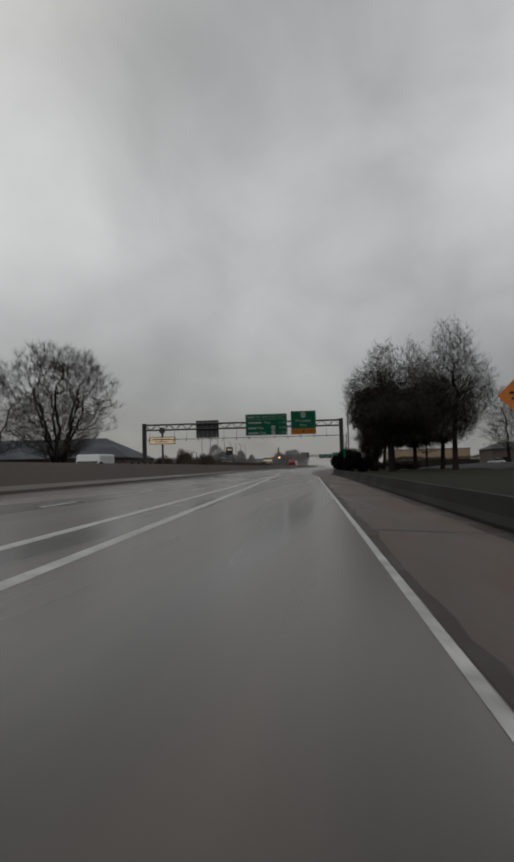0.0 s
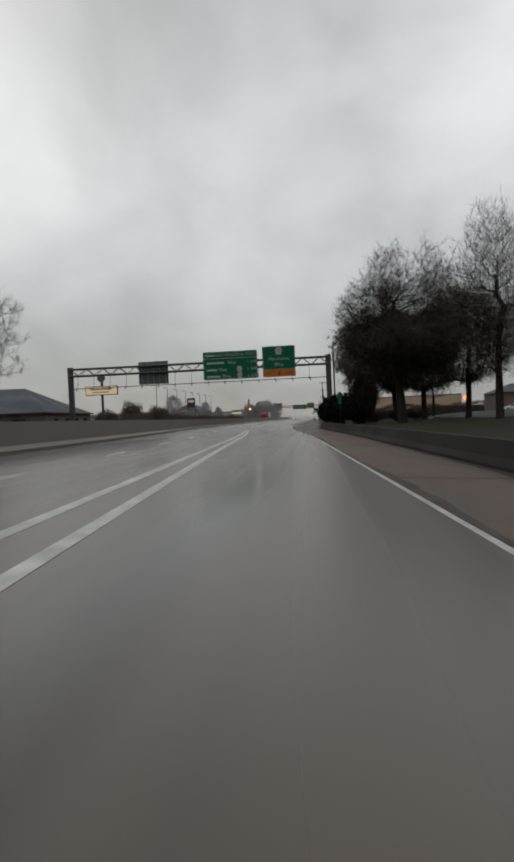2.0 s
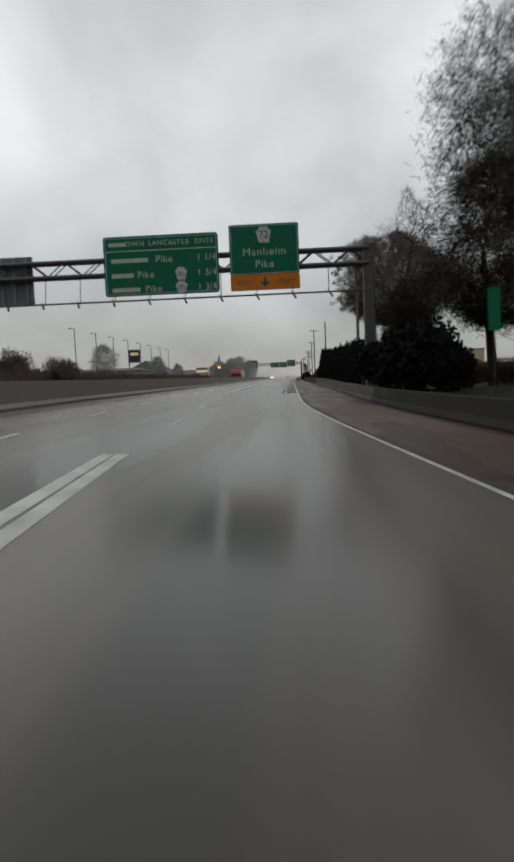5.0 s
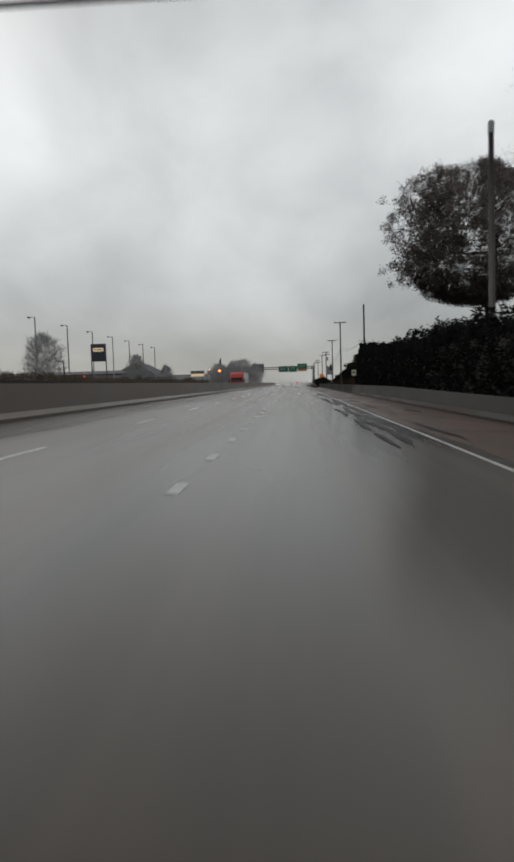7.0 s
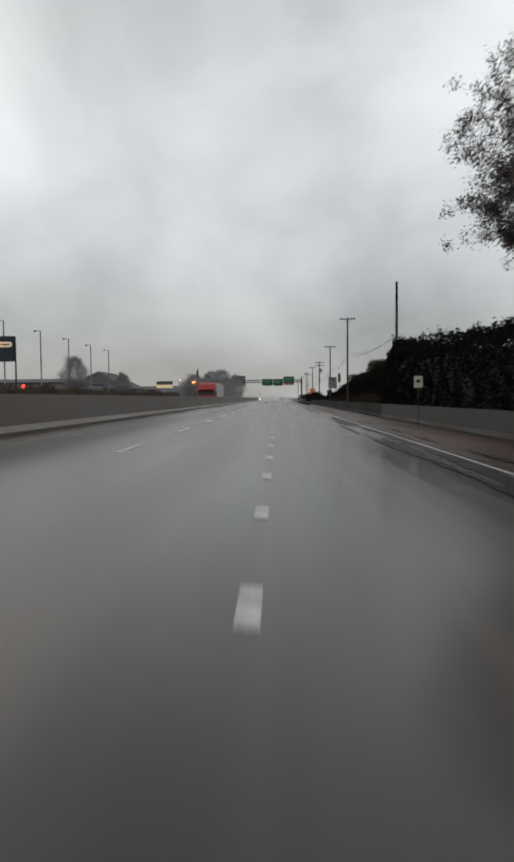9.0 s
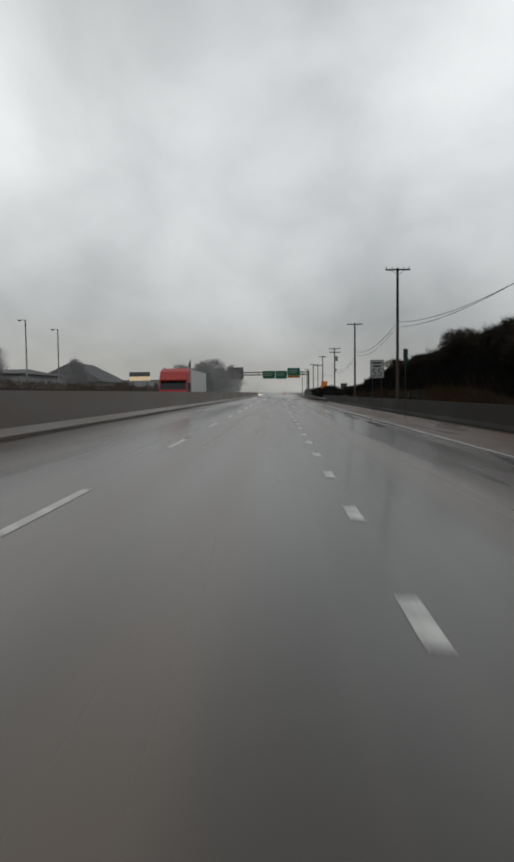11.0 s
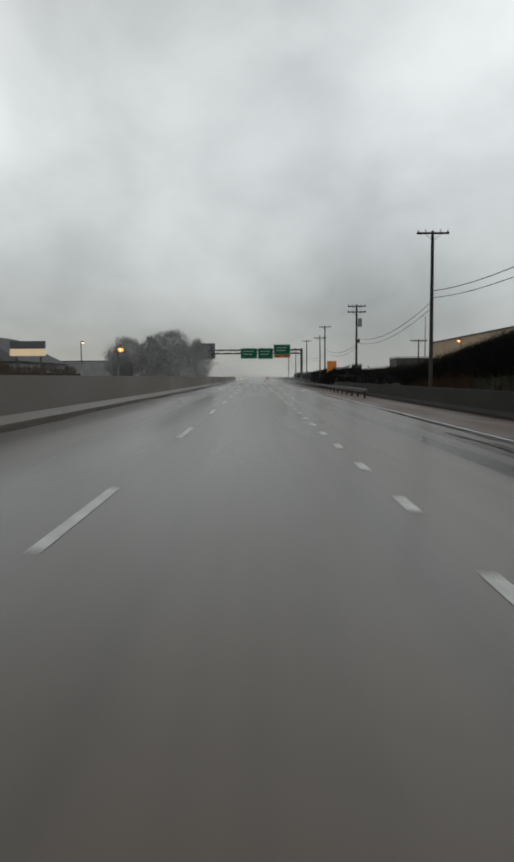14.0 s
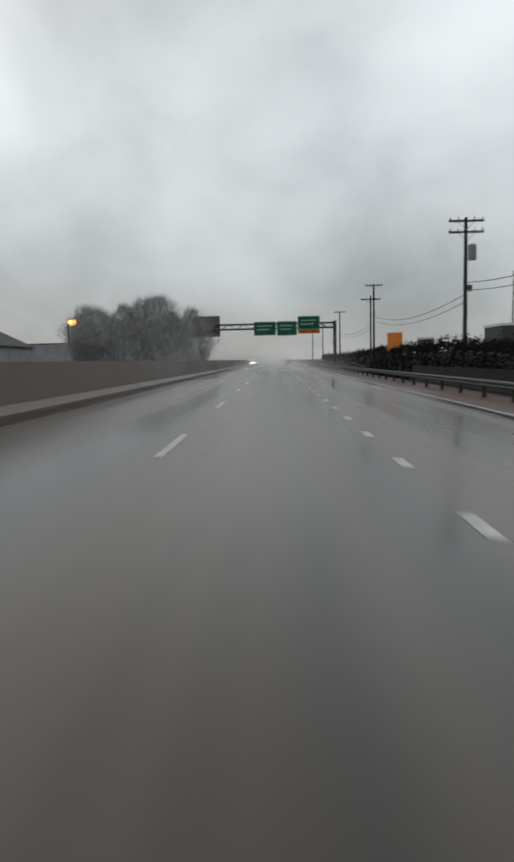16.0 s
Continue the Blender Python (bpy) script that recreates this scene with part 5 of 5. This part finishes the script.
post_sign("street_sign", "narrow dark green sign on a thin post below the bank", 7.72, 199.3, 3.15, 4.2, 0.3, "dark_green", -0.6)
post_sign("work_zone_sign", "plain orange rectangular work zone sign on two posts", 11.1, 327, 2.05, 4.05, 1.6, "orange", -0.6, 2)
t = thing("work_zone_sign", "orange diamond work zone sign on a post", "road sign", EARLY @ pose(14.9, -24.5, 0), "roadside signs")
part("post", Shape().box(-0.05, 0.05, 0.03, 0.12, -0.6, 5.1), M["galv"], t)
part("panel", rounded(-0.75, 0.75, -0.75, 0.75, 0.08, 0, 0.03), M["orange"], t, at=pose(0, 0, 4.6, 0, 45, 0))
bars(t, M["black"], [(-0.45, 0.45, 4.75, 0.16), (-0.35, 0.35, 4.45, 0.16)], y=-0.004)

# lit business sign beyond the median
t = thing("business_sign", "long pale yellow lit sign on a dark post beyond the median", "sign", EARLY @ pose(-36.0, 122.5, 0))
part("post", Shape().box(-0.25, 0.25, 0.1, 0.5, 0.2, 10.9, 0.05), M["steel"], t)
part("cabinet", Shape().box(-3.55, 3.55, -0.2, 0.3, 7.9, 9.85, 0.04), M["steel"], t)
part("lit_face", Shape().box(-3.4, 3.4, -0.22, -0.2, 8.05, 9.7), M["sign_yellow"], t, "pale yellow lit face")
part("logo_disc", Shape().disc((0, -0.1, 11.6), 0.85, "y", 0.3, 18), M["sign_back"], t, "round grey sign on top")
bars(t, M["beige"], [(-2.6, 2.4, 9.2, 0.3), (-2.0, 1.6, 8.55, 0.22)], y=-0.225)
t = thing("business_sign", "dark blue framed sign on two legs with a pale lit strip", "sign", pose(-32.6, 198, 0))
for x in (-1.35, 1.2):
    part("leg", Shape().box(x, x + 0.15, 0, 0.15, 0.2, 9.0), M["steel"], t)
part("cabinet", Shape().box(-1.18, 1.18, -0.12, 0.25, 6.0, 9.05, 0.03), M["sign_blue"], t)
part("pale_strip", rounded(-0.92, 0.95, 7.72, 8.36, 0.28, -0.15, -0.12), M["sign_yellow"], t, "pale lit strip with rounded ends")
bars(t, M["black"], [(-0.7, -0.45, 8.04, 0.2), (-0.35, 0.7, 8.04, 0.14)], y=-0.155)
t = thing("billboard", "low billboard with a dark top and yellow lower half", "billboard", pose(-28.8, 291.9, 0))
for x in (-1.5, 1.4):
    part("leg", Shape().box(x, x + 0.16, 0.05, 0.2, 0.2, 4.3), M["steel"], t)
part("upper_panel", Shape().box(-2.1, 2.1, -0.1, 0.1, 4.95, 5.85), M["sign_back"], t)
part("lower_panel", Shape().box(-2.1, 2.1, -0.1, 0.1, 4.1, 4.94), M["sign_yellow"], t, "yellow lower half")


# ---- guard rail ----
def guard_rail(x, y0, y1):
    t = thing("guard_rail", "dull grey steel guard rail along the hard shoulder", "guard rail", pose(x, 0, road_z(x)))
    prof = [(0.0, 0.47), (-0.08, 0.53), (-0.08, 0.58), (0.0, 0.63), (-0.08, 0.68), (-0.08, 0.74), (0.0, 0.79), (0.012, 0.79), (-0.06, 0.735), (-0.06, 0.685), (0.02, 0.63), (-0.06, 0.575), (-0.06, 0.535), (0.012, 0.47)]
    part("rail", Shape().sweep([(a, u) for a, u in reversed(prof)], [(0, y, 0) for y in range(y0, y1 + 1, 20)]), M["rail"], t)
    part("end_piece", Shape().tube([(-0.04, y0 - 0.5, 0.63), (-0.04, y0 - 0.25, 0.63), (-0.03, y0, 0.63)], [0.1, 0.19, 0.2], 8), M["rail"], t, "rounded end piece")
    post = Shape().box(0.02, 0.17, -0.07, 0.07, -0.3, 0.74).mesh("post", M["wood"])
    for i in range(int((y1 - y0) / 3.8)):
        part("post", post, None, t, at=pose(0, y0 + 1 + 3.8 * i, 0))


guard_rail(7.3, 267, 447)


# ---- buildings ----
def hall(name, label, x0, x1, y0, y1, z0, eave, ridge, wall, roof, hip=0.0, along="x", openings=()):
    """A hall with a pitched roof; openings: (side, centre, sill, head, width) with side south or east."""
    t = thing(name, label, "building")
    part("wall", Shape().box(x0, x1, y0, y1, z0, eave), M[wall], t)
    s = Shape()
    e, o = 0.5, 0.12
    if along == "x":
        ym = (y0 + y1) / 2
        a, b, c, d = (x0 - e, y0 - e, eave), (x1 + e, y0 - e, eave), (x1 + e, y1 + e, eave), (x0 - e, y1 + e, eave)
        r0, r1 = (x0 - e + hip, ym, ridge), (x1 + e - hip, ym, ridge)
        s.face([a, b, r1, r0]), s.face([c, d, r0, r1]), s.face([b, c, r1]), s.face([d, a, r0])
    else:
        xm = (x0 + x1) / 2
        a, b, c, d = (x0 - e, y0 - e, eave), (x1 + e, y0 - e, eave), (x1 + e, y1 + e, eave), (x0 - e, y1 + e, eave)
        r0, r1 = (xm, y0 - e + hip, ridge), (xm, y1 + e - hip, ridge)
        s.face([a, b, r0]), s.face([b, c, r1, r0]), s.face([c, d, r1]), s.face([d, a, r0, r1])
    s.face([d, c, b, a])
    part("roof", s, M[roof], t)
    f = Shape().box(x0 - e - 0.03, x1 + e + 0.03, y0 - e - 0.06, y0 - e, eave - o, eave + o).box(x1 + e, x1 + e + 0.06, y0 - e, y1 + e, eave - o, eave + o)
    part("fascia", f, M["steel"], t)
    for side, c, sill, head, w in openings:
        if side == "south":
            win = part("window", Shape().box(c - w / 2, c + w / 2, y0 - 0.05, y0 - 0.01, sill, head), M["steel"], t)
            part("pane", Shape().box(c - w / 2 + 0.1, c + w / 2 - 0.1, y0 - 0.07, y0 - 0.051, sill + 0.1, head - 0.1), M["glass"], win)
        elif side == "east":
            win = part("window", Shape().box(x1 + 0.01, x1 + 0.05, c - w / 2, c + w / 2, sill, head), M["steel"], t)
            part("pane", Shape().box(x1 + 0.051, x1 + 0.07, c - w / 2 + 0.1, c + w / 2 - 0.1, sill + 0.1, head - 0.1), M["glass"], win)
        else:
            win = part("window", Shape().box(x0 - 0.05, x0 - 0.01, c - w / 2, c + w / 2, sill, head), M["steel"], t)
            part("pane", Shape().box(x0 - 0.07, x0 - 0.051, c - w / 2 + 0.1, c + w / 2 - 0.1, sill + 0.1, head - 0.1), M["glass"], win)
    return t


t = hall("building", "low building with a broad blue-grey hipped roof", -82, -37.5, 90, 118, 0.2, 3.9, 9.0, "wall_brown", "roof_blue", hip=9,
     openings=[("south", -42 - 6 * i, 1.4, 3.0, 2.4) for i in range(6)] + [("east", 96 + 6 * i, 1.4, 3.0, 2.4) for i in range(4)])
t.matrix_basis = EARLY
hall("building", "long low grey warehouse with a shallow roof", -110, -51, 285, 315, 0.2, 5.6, 7.0, "wall_grey", "roof_dark", hip=4,
     openings=[("south", -57 - 9 * i, 1.7, 3.9, 3.6) for i in range(5)])
hall("building", "low building with a dark peaked roof", -78.5, -55.5, 366, 404, 0.2, 5.3, 11.9, "wall_grey", "roof_dark", hip=6, along="y",
     openings=[("south", -75 + 5.4 * i, 1.8, 3.8, 2.6) for i in range(4)])


def flat_block(label, x0, x1, y0, y1, z0, z1, mat, ribs, coping="steel"):
    """A flat-roofed block clad in tall panels, with a thin coping."""
    t = thing("building", label, "building")
    part("wall", Shape().box(x0, x1, y0, y1, z0, z1), M[mat], t)
    part("roof", Shape().box(x0 - 0.1, x1 + 0.1, y0 - 0.1, y1 + 0.1, z1, z1 + 0.25), M[coping], t, "thin flat coping")
    n = int((y1 - y0) / ribs) if ribs else 0
    if n:
        strip = Shape().box(-0.04, 0, -0.05, 0.05, z0, z1 - 0.02).mesh("panel_joint", M[mat])
        for i in range(1, n):
            part("panel_joint", strip, None, t, at=pose(x0, y0 + i * ribs, 0))
    return t


flat_block("large beige panelled building with a flat roof behind the bank", 34, 70, 272, 352, -0.6, 8.0, "beige", 5)
flat_block("long pale flat-roofed building far beyond the median", -74, -47, 440, 462, 0.0, 7.0, "wall_grey", 4)
flat_block("small dark flat-roofed shed behind the scrub", 21.5, 27.5, 324, 330, -0.6, 4.4, "steel", 0, "white")
flat_block("small dark flat-roofed kiosk behind the scrub", 16.6, 18.2, 340, 342, -0.6, 3.6, "steel", 0, "white")


# ---- vehicles ----
def extrude(profile, x0, x1):
    """A side profile of (y, z), anticlockwise seen from +x, carried from x0 to x1."""
    s = Shape()
    k = len(profile)
    s.v = [(x0, y, z) for y, z in profile] + [(x1, y, z) for y, z in profile]
    s.f = [(i, (i + 1) % k, k + (i + 1) % k, k + i) for i in range(k)] + [tuple(reversed(range(k))), tuple(k + i for i in range(k))]
    return s


def add_wheels(t, places, r, w):
    for x, y in places:
        wh = part("wheel", Shape().disc((0, 0, 0), r, "x", w, 24), M["rubber"], t, at=pose(x, y, r))
        part("rim", Shape().disc((0.0, 0, 0), r * 0.58, "x", w + 0.03, 16), M["galv"], wh)


def rounded_body(ob, width):
    m = ob.modifiers.new("round", "BEVEL")
    m.width, m.segments, m.limit_method = width, 2, "ANGLE"


def car(x, y, z, turn, label, paint, lit=True, front="lamp_white", rear="lamp_red"):
    """A saloon that faces +y before it is turned."""
    t = thing("car", label, "car", pose(x, y, z, 0, 0, turn), "cars")
    body = part("body", extrude([(-2.25, 0.3), (2.2, 0.3), (2.28, 0.6), (2.1, 0.82), (1.0, 0.95), (-1.6, 0.98), (-2.2, 0.95), (-2.3, 0.6)], -0.88, 0.88), M[paint], t)
    rounded_body(body, 0.1)
    cab = part("cabin", extrude([(1.05, 0.94), (0.35, 1.42), (-0.9, 1.46), (-1.75, 0.97)], -0.76, 0.76), M["glass"], t, "dark glazed cabin")
    rounded_body(cab, 0.06)
    roof = part("roof", extrude([(0.3, 1.42), (0.25, 1.47), (-0.85, 1.5), (-0.95, 1.45)], -0.72, 0.72), M[paint], t)
    rounded_body(roof, 0.03)
    part("bumper", Shape().box(-0.85, 0.85, 2.22, 2.34, 0.32, 0.55, 0.04), M["steel"], t)
    part("bumper", Shape().box(-0.85, 0.85, -2.36, -2.24, 0.35, 0.58, 0.04), M["steel"], t)
    for s in (-0.62, 0.62):
        part("headlight", Shape().box(s - 0.2, s + 0.2, 2.16, 2.27, 0.62, 0.78, 0.03), M[front if lit else "lens_off"], t)
        part("tail_light", Shape().box(s - 0.2, s + 0.2, -2.34, -2.2, 0.68, 0.88, 0.03), M[rear if lit else "lens_off"], t)
        part("mirror", Shape().box(s * 1.5 - 0.1, s * 1.5 + 0.1, 0.75, 0.9, 0.95, 1.1, 0.03), M[paint], t)
    add_wheels(t, [(-0.8, 1.4), (0.8, 1.4), (-0.8, -1.4), (0.8, -1.4)], 0.33, 0.2)
    return t


def van(x, y, z, turn, label, paint):
    t = thing("van", label, "van", pose(x, y, z, 0, 0, turn), "vans")
    b = part("body", extrude([(-3.0, 0.4), (2.9, 0.4), (2.95, 1.0), (2.1, 1.25), (1.5, 2.1), (1.2, 2.7), (-3.0, 2.75)], -1.05, 1.05), M[paint], t)
    rounded_body(b, 0.12)
    part("windscreen", extrude([(2.13, 1.3), (2.17, 1.3), (1.57, 2.12), (1.53, 2.12)], -0.9, 0.9), M["glass"], t)
    part("side_window", Shape().box(-1.07, 1.07, 0.7, 1.5, 1.35, 2.05), M["glass"], t)
    part("bumper", Shape().box(-1.0, 1.0, 2.9, 3.05, 0.4, 0.75, 0.05), M["steel"], t)
    for s in (-0.75, 0.75):
        part("headlight", Shape().box(s - 0.18, s + 0.18, 2.88, 2.98, 0.85, 1.02, 0.03), M["lens_off"], t)
    add_wheels(t, [(-0.92, 1.9), (0.92, 1.9), (-0.92, -1.9), (0.92, -1.9)], 0.38, 0.24)


def lorry(x, y, z):
    """An articulated lorry that faces the camera's way of coming (-y); its front stands at y."""
    t = thing("lorry", "red articulated lorry with a long white box trailer", "lorry", pose(x, y, z))
    cab = part("cab", extrude([(0.0, 0.55), (3.9, 0.55), (3.9, 3.75), (3.3, 3.8), (2.35, 3.5), (1.75, 2.75), (1.35, 1.85), (0.25, 1.65), (0.02, 1.35)][::-1], -1.25, 1.25), M["red"], t)
    rounded_body(cab, 0.14)
    ws = part("windscreen", extrude([(1.40, 1.92), (1.36, 1.92), (1.71, 2.68), (1.76, 2.68)], -1.08, 1.08), M["glass"], t)
    part("visor", Shape().box(-1.1, 1.1, 1.45, 1.8, 2.7, 2.78), M["red"], ws)
    part("grille", Shape().box(-0.55, 0.55, -0.04, 0.02, 0.75, 1.45, 0.01), M["chrome"], t, "chrome grille")
    part("bumper", Shape().box(-1.25, 1.25, -0.2, 0.1, 0.4, 0.78, 0.08), M["chrome"], t, "bright bumper")
    for s in (-0.95, 0.95):
        part("headlight", Shape().box(s - 0.2, s + 0.2, -0.03, 0.08, 0.95, 1.2, 0.02), M["lens_off"], t)
        part("side_window", Shape().box(s * 1.322 - 0.01, s * 1.322 + 0.01, 1.9, 2.7, 1.95, 2.6), M["glass"], t)
        part("mirror", Shape().box(s * 1.5 - 0.12, s * 1.5 + 0.12, 1.25, 1.4, 1.7, 2.5, 0.03), M["steel"], t)
    for i in range(5):
        part("marker_light", Shape().box(-0.92 + 0.46 * i - 0.09, -0.92 + 0.46 * i + 0.09, 1.68, 1.76, 2.84, 2.92), M["amber_sheet"], t, "small amber roof light")
    for i in range(2):
        part("exhaust_stack", Shape().tube([(-1.1 + 2.2 * i, 4.0, 0.8), (-1.1 + 2.2 * i, 4.0, 3.9)], [0.09, 0.09], 8), M["chrome"], t)
    tr = part("trailer", Shape().box(-1.28, 1.28, 4.4, 16.6, 1.0, 3.78, 0.05), M["white_panel"], t, "white box trailer")
    rib = Shape().box(-1.3, 1.3, -0.02, 0.02, 1.02, 3.76).mesh("panel_seam", M["white_panel"])
    for i in range(9):
        part("panel_seam", rib, None, tr, at=pose(0, 5.5 + 1.2 * i, 0))
    part("top_rail", Shape().box(-1.31, 1.31, 4.42, 16.58, 3.7, 3.8), M["galv"], tr)
    part("chassis", Shape().box(-0.5, 0.5, 1.0, 16.2, 0.6, 1.0), M["steel"], t)
    add_wheels(t, [(sx * 1.05, yy) for sx in (-1, 1) for yy in (0.9, 3.0, 4.3, 14.2, 15.4)], 0.5, 0.32)


lorry(-9.75, 210, -0.2)
car(2.5, 470, road_z(2.5), 0, "dark saloon car with glowing red tail lights", "car_dark")
car(-13.2, 545, -0.2, 180, "oncoming dark saloon car with glowing headlights", "car_dark")
car(-9.6, 520, -0.2, 180, "oncoming dark saloon car with glowing headlights", "car_dark")
van(*early(-14.8, -3), -0.2, 183, "white van on the opposite carriageway", "white_panel")
car(*early(-35.5, 70), 0.5, 90, "white saloon car parked beyond the median", "white_panel", lit=False)
car(*early(-26.5, 82), 0.4, 85, "white saloon car parked beyond the median", "white_panel", lit=False)
car(*early(-30.5, 112), 0.4, 95, "white saloon car parked beyond the median", "white_panel", lit=False)
car(-34.0, 208, 0.5, 0, "dark saloon car with red tail lights in the car park", "car_dark", front="lens_off")

# ---- scrub beyond the median and on the bank ----
shrub(*early(-31.5, 131), 0.4, 3.6, 3.0, 6.4, 71, "grey-brown leafless shrub beyond the median", "brush", 5200, 0.25)
shrub(*early(-26.5, 134), 0.3, 3.2, 3.0, 5.6, 72, "grey-brown leafless shrub beyond the median", "brush", 4400, 0.25)
shrub(*early(-38.5, 134), 0.4, 3.4, 3.0, 4.6, 73, "grey-brown leafless shrub beyond the median", "brush", 4000, 0.25)
shrub(-32.0, 207, 0.3, 3.0, 3.0, 3.2, 74, "grey-brown leafless shrub beyond the median", "brush", 3000, 0.25)
shrub(-30.0, 282, 0.3, 3.0, 3.0, 3.6, 75, "grey-brown leafless shrub beyond the median", "brush", 3000, 0.25)

for i, (x, y, h) in enumerate(((14.2, 194, 2.4), (14.6, 209, 2.4), (15.2, 244, 1.7), (15.0, 224, 1.4))):
    shrub(x, y, ground_z(x, y), 2.3, 2.6, h, 80 + i, "dark leafless shrub on top of the bank", "bank_brush", 2600, 0.22)


def bank_cover():
    """Dead grass and weeds over the slope of the bank."""
    rng = random.Random(5)
    s = Shape()
    for _ in range(42000):
        y = rng.uniform(178, 355)
        x = 10.2 + 6.5 * rng.random() ** 1.2
        z = ground_z(x, y)
        h = rng.uniform(0.2, 0.8)
        w = rng.uniform(0, 3.14)
        c, d = math.cos(w) * 0.022, math.sin(w) * 0.022
        lx, ly = rng.gauss(0, 0.2), rng.gauss(0, 0.2)
        s.face([(x - c, y - d, z - 0.05), (x + c, y + d, z - 0.05), (x + lx, y + ly, z + h)])
    solid("weed_cover", s, M["bank_brush"], "dead brown weeds covering the roadside bank", "weeds", kind="stuff")


bank_cover()


def brambles():
    """Dark tangled stems over the upper part of the bank."""
    rng = random.Random(8)
    s = Shape()
    for _ in range(70000):
        y = rng.uniform(180, 300)
        x = 12.3 + 4.2 * rng.random()
        z = ground_z(x, y)
        h = rng.uniform(0.3, 1.1) * (1.0 + 0.5 * noise.noise((x * 0.5, y * 0.3, 2.2)))
        w = rng.uniform(0, 3.14)
        c, d = math.cos(w) * 0.035, math.sin(w) * 0.035
        lx, ly = rng.gauss(0, 0.45), rng.gauss(0, 0.45)
        s.face([(x - c, y - d, z - 0.05), (x + c, y + d, z - 0.05), (x + lx, y + ly, z + h)])
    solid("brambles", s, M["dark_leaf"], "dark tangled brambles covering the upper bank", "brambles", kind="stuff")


brambles()


def bank_grass():
    """Reddish and ochre dead grass in patches along the foot of the bank."""
    rng = random.Random(6)
    s = Shape()
    while len(s.f) < 16000:
        y = rng.uniform(182, 272)
        x = rng.uniform(10.9, 12.9)
        if noise.noise((y * 0.09, x * 0.4, 7.7)) < -0.05 + 0.15 * rng.gauss(0, 1):
            continue
        z = ground_z(x, y)
        h = rng.uniform(0.2, 0.6)
        w = rng.uniform(0, 3.14)
        c, d = math.cos(w) * 0.025, math.sin(w) * 0.025
        s.face([(x - c, y - d, z - 0.05), (x + c, y + d, z - 0.05), (x + rng.gauss(0, 0.2), y + rng.gauss(0, 0.2), z + h)])
    solid("dead_grass", s, M["red_grass"], "reddish and ochre dead grass at the foot of the bank", "grass", kind="stuff")


bank_grass()


# ---- paved lot and buildings behind the roadside trees ----
def paved_lot(name, x0, x1, y0, y1, label, at=None):
    s = Shape()
    nx, ny = int((x1 - x0) / 3), int((y1 - y0) / 5)
    xs, ys = [x0 + (x1 - x0) * i / nx for i in range(nx + 1)], [y0 + (y1 - y0) * i / ny for i in range(ny + 1)]
    k = len(xs)
    s.v = [(x, y, ground_z(x, y) + 0.12) for y in ys for x in xs]
    s.f = [(j * k + i, j * k + i + 1, (j + 1) * k + i + 1, (j + 1) * k + i) for j in range(len(ys) - 1) for i in range(k - 1)]
    solid(name, s, M["lot"], label, "parking lot", at=at, kind="structure", smooth=True)


paved_lot("pavement_lot_east", 29.5, 81.5, 35, 140, "wet asphalt parking lot behind the roadside trees", EARLY)
paved_lot("pavement_lot_west", -50, -33, 60, 320, "wet asphalt car park beyond the median")
t = hall("building", "low brown brick building behind the roadside trees", 59, 99, 150, 166, -0.8, 5.2, 7.6, "wall_brown", "roof_dark", hip=5,
     openings=[("south", 63 + 5 * i, 0.8, 2.8, 2.2) for i in range(7)])
t.matrix_basis = EARLY
car(*early(54.1, 127.7), ground_z(54.1, 127.7) + 0.1, 85, "white saloon car parked on the lot behind the trees", "white_panel", lit=False)
hedge("hedge", "distant bare brown scrub beyond the lot", [(26, 190, -0.8, 2.6), (48, 196, -0.8, 3.4), (80, 200, -0.8, 3.0), (120, 205, -0.8, 4.0), (180, 210, -0.8, 3.6)], 1.6, "brush", 16000, 0.7, 66, slim=0.07)


# ---- spray ----
def spray(label, x0, x1, y0, y1, depth, n, seed):
    """Fine drops thrown up by the traffic, hanging thickest just above the wet road."""
    rng = np.random.default_rng(seed)
    c = np.empty((n, 3))
    c[:, 0], c[:, 1] = rng.uniform(x0, x1, n), rng.uniform(y0, y1, n)
    c[:, 2] = rng.exponential(depth, n) * (0.6 + 0.8 * np.sin(c[:, 1] * 0.05 + seed) ** 2) + 0.05 - K * np.maximum(c[:, 0], -7.0)
    tri = (c[:, None, :] + rng.normal(0, 0.0145, (n, 3, 3))).reshape(-1, 3)
    me = bpy.data.meshes.new("spray")
    me.from_pydata(tri.tolist(), [], np.arange(3 * n).reshape(-1, 3).tolist())
    me.materials.append(M["drops"])
    tagged(new("spray", me), label, "spray", kind="stuff")


spray("pale fine water spray hanging over the wet lanes", -7.0, 9.0, 325, 720, 1.0, 360000, 3)
spray("pale fine water spray hanging over the opposite lanes", -19.0, -8.5, 310, 720, 1.6, 360000, 4)
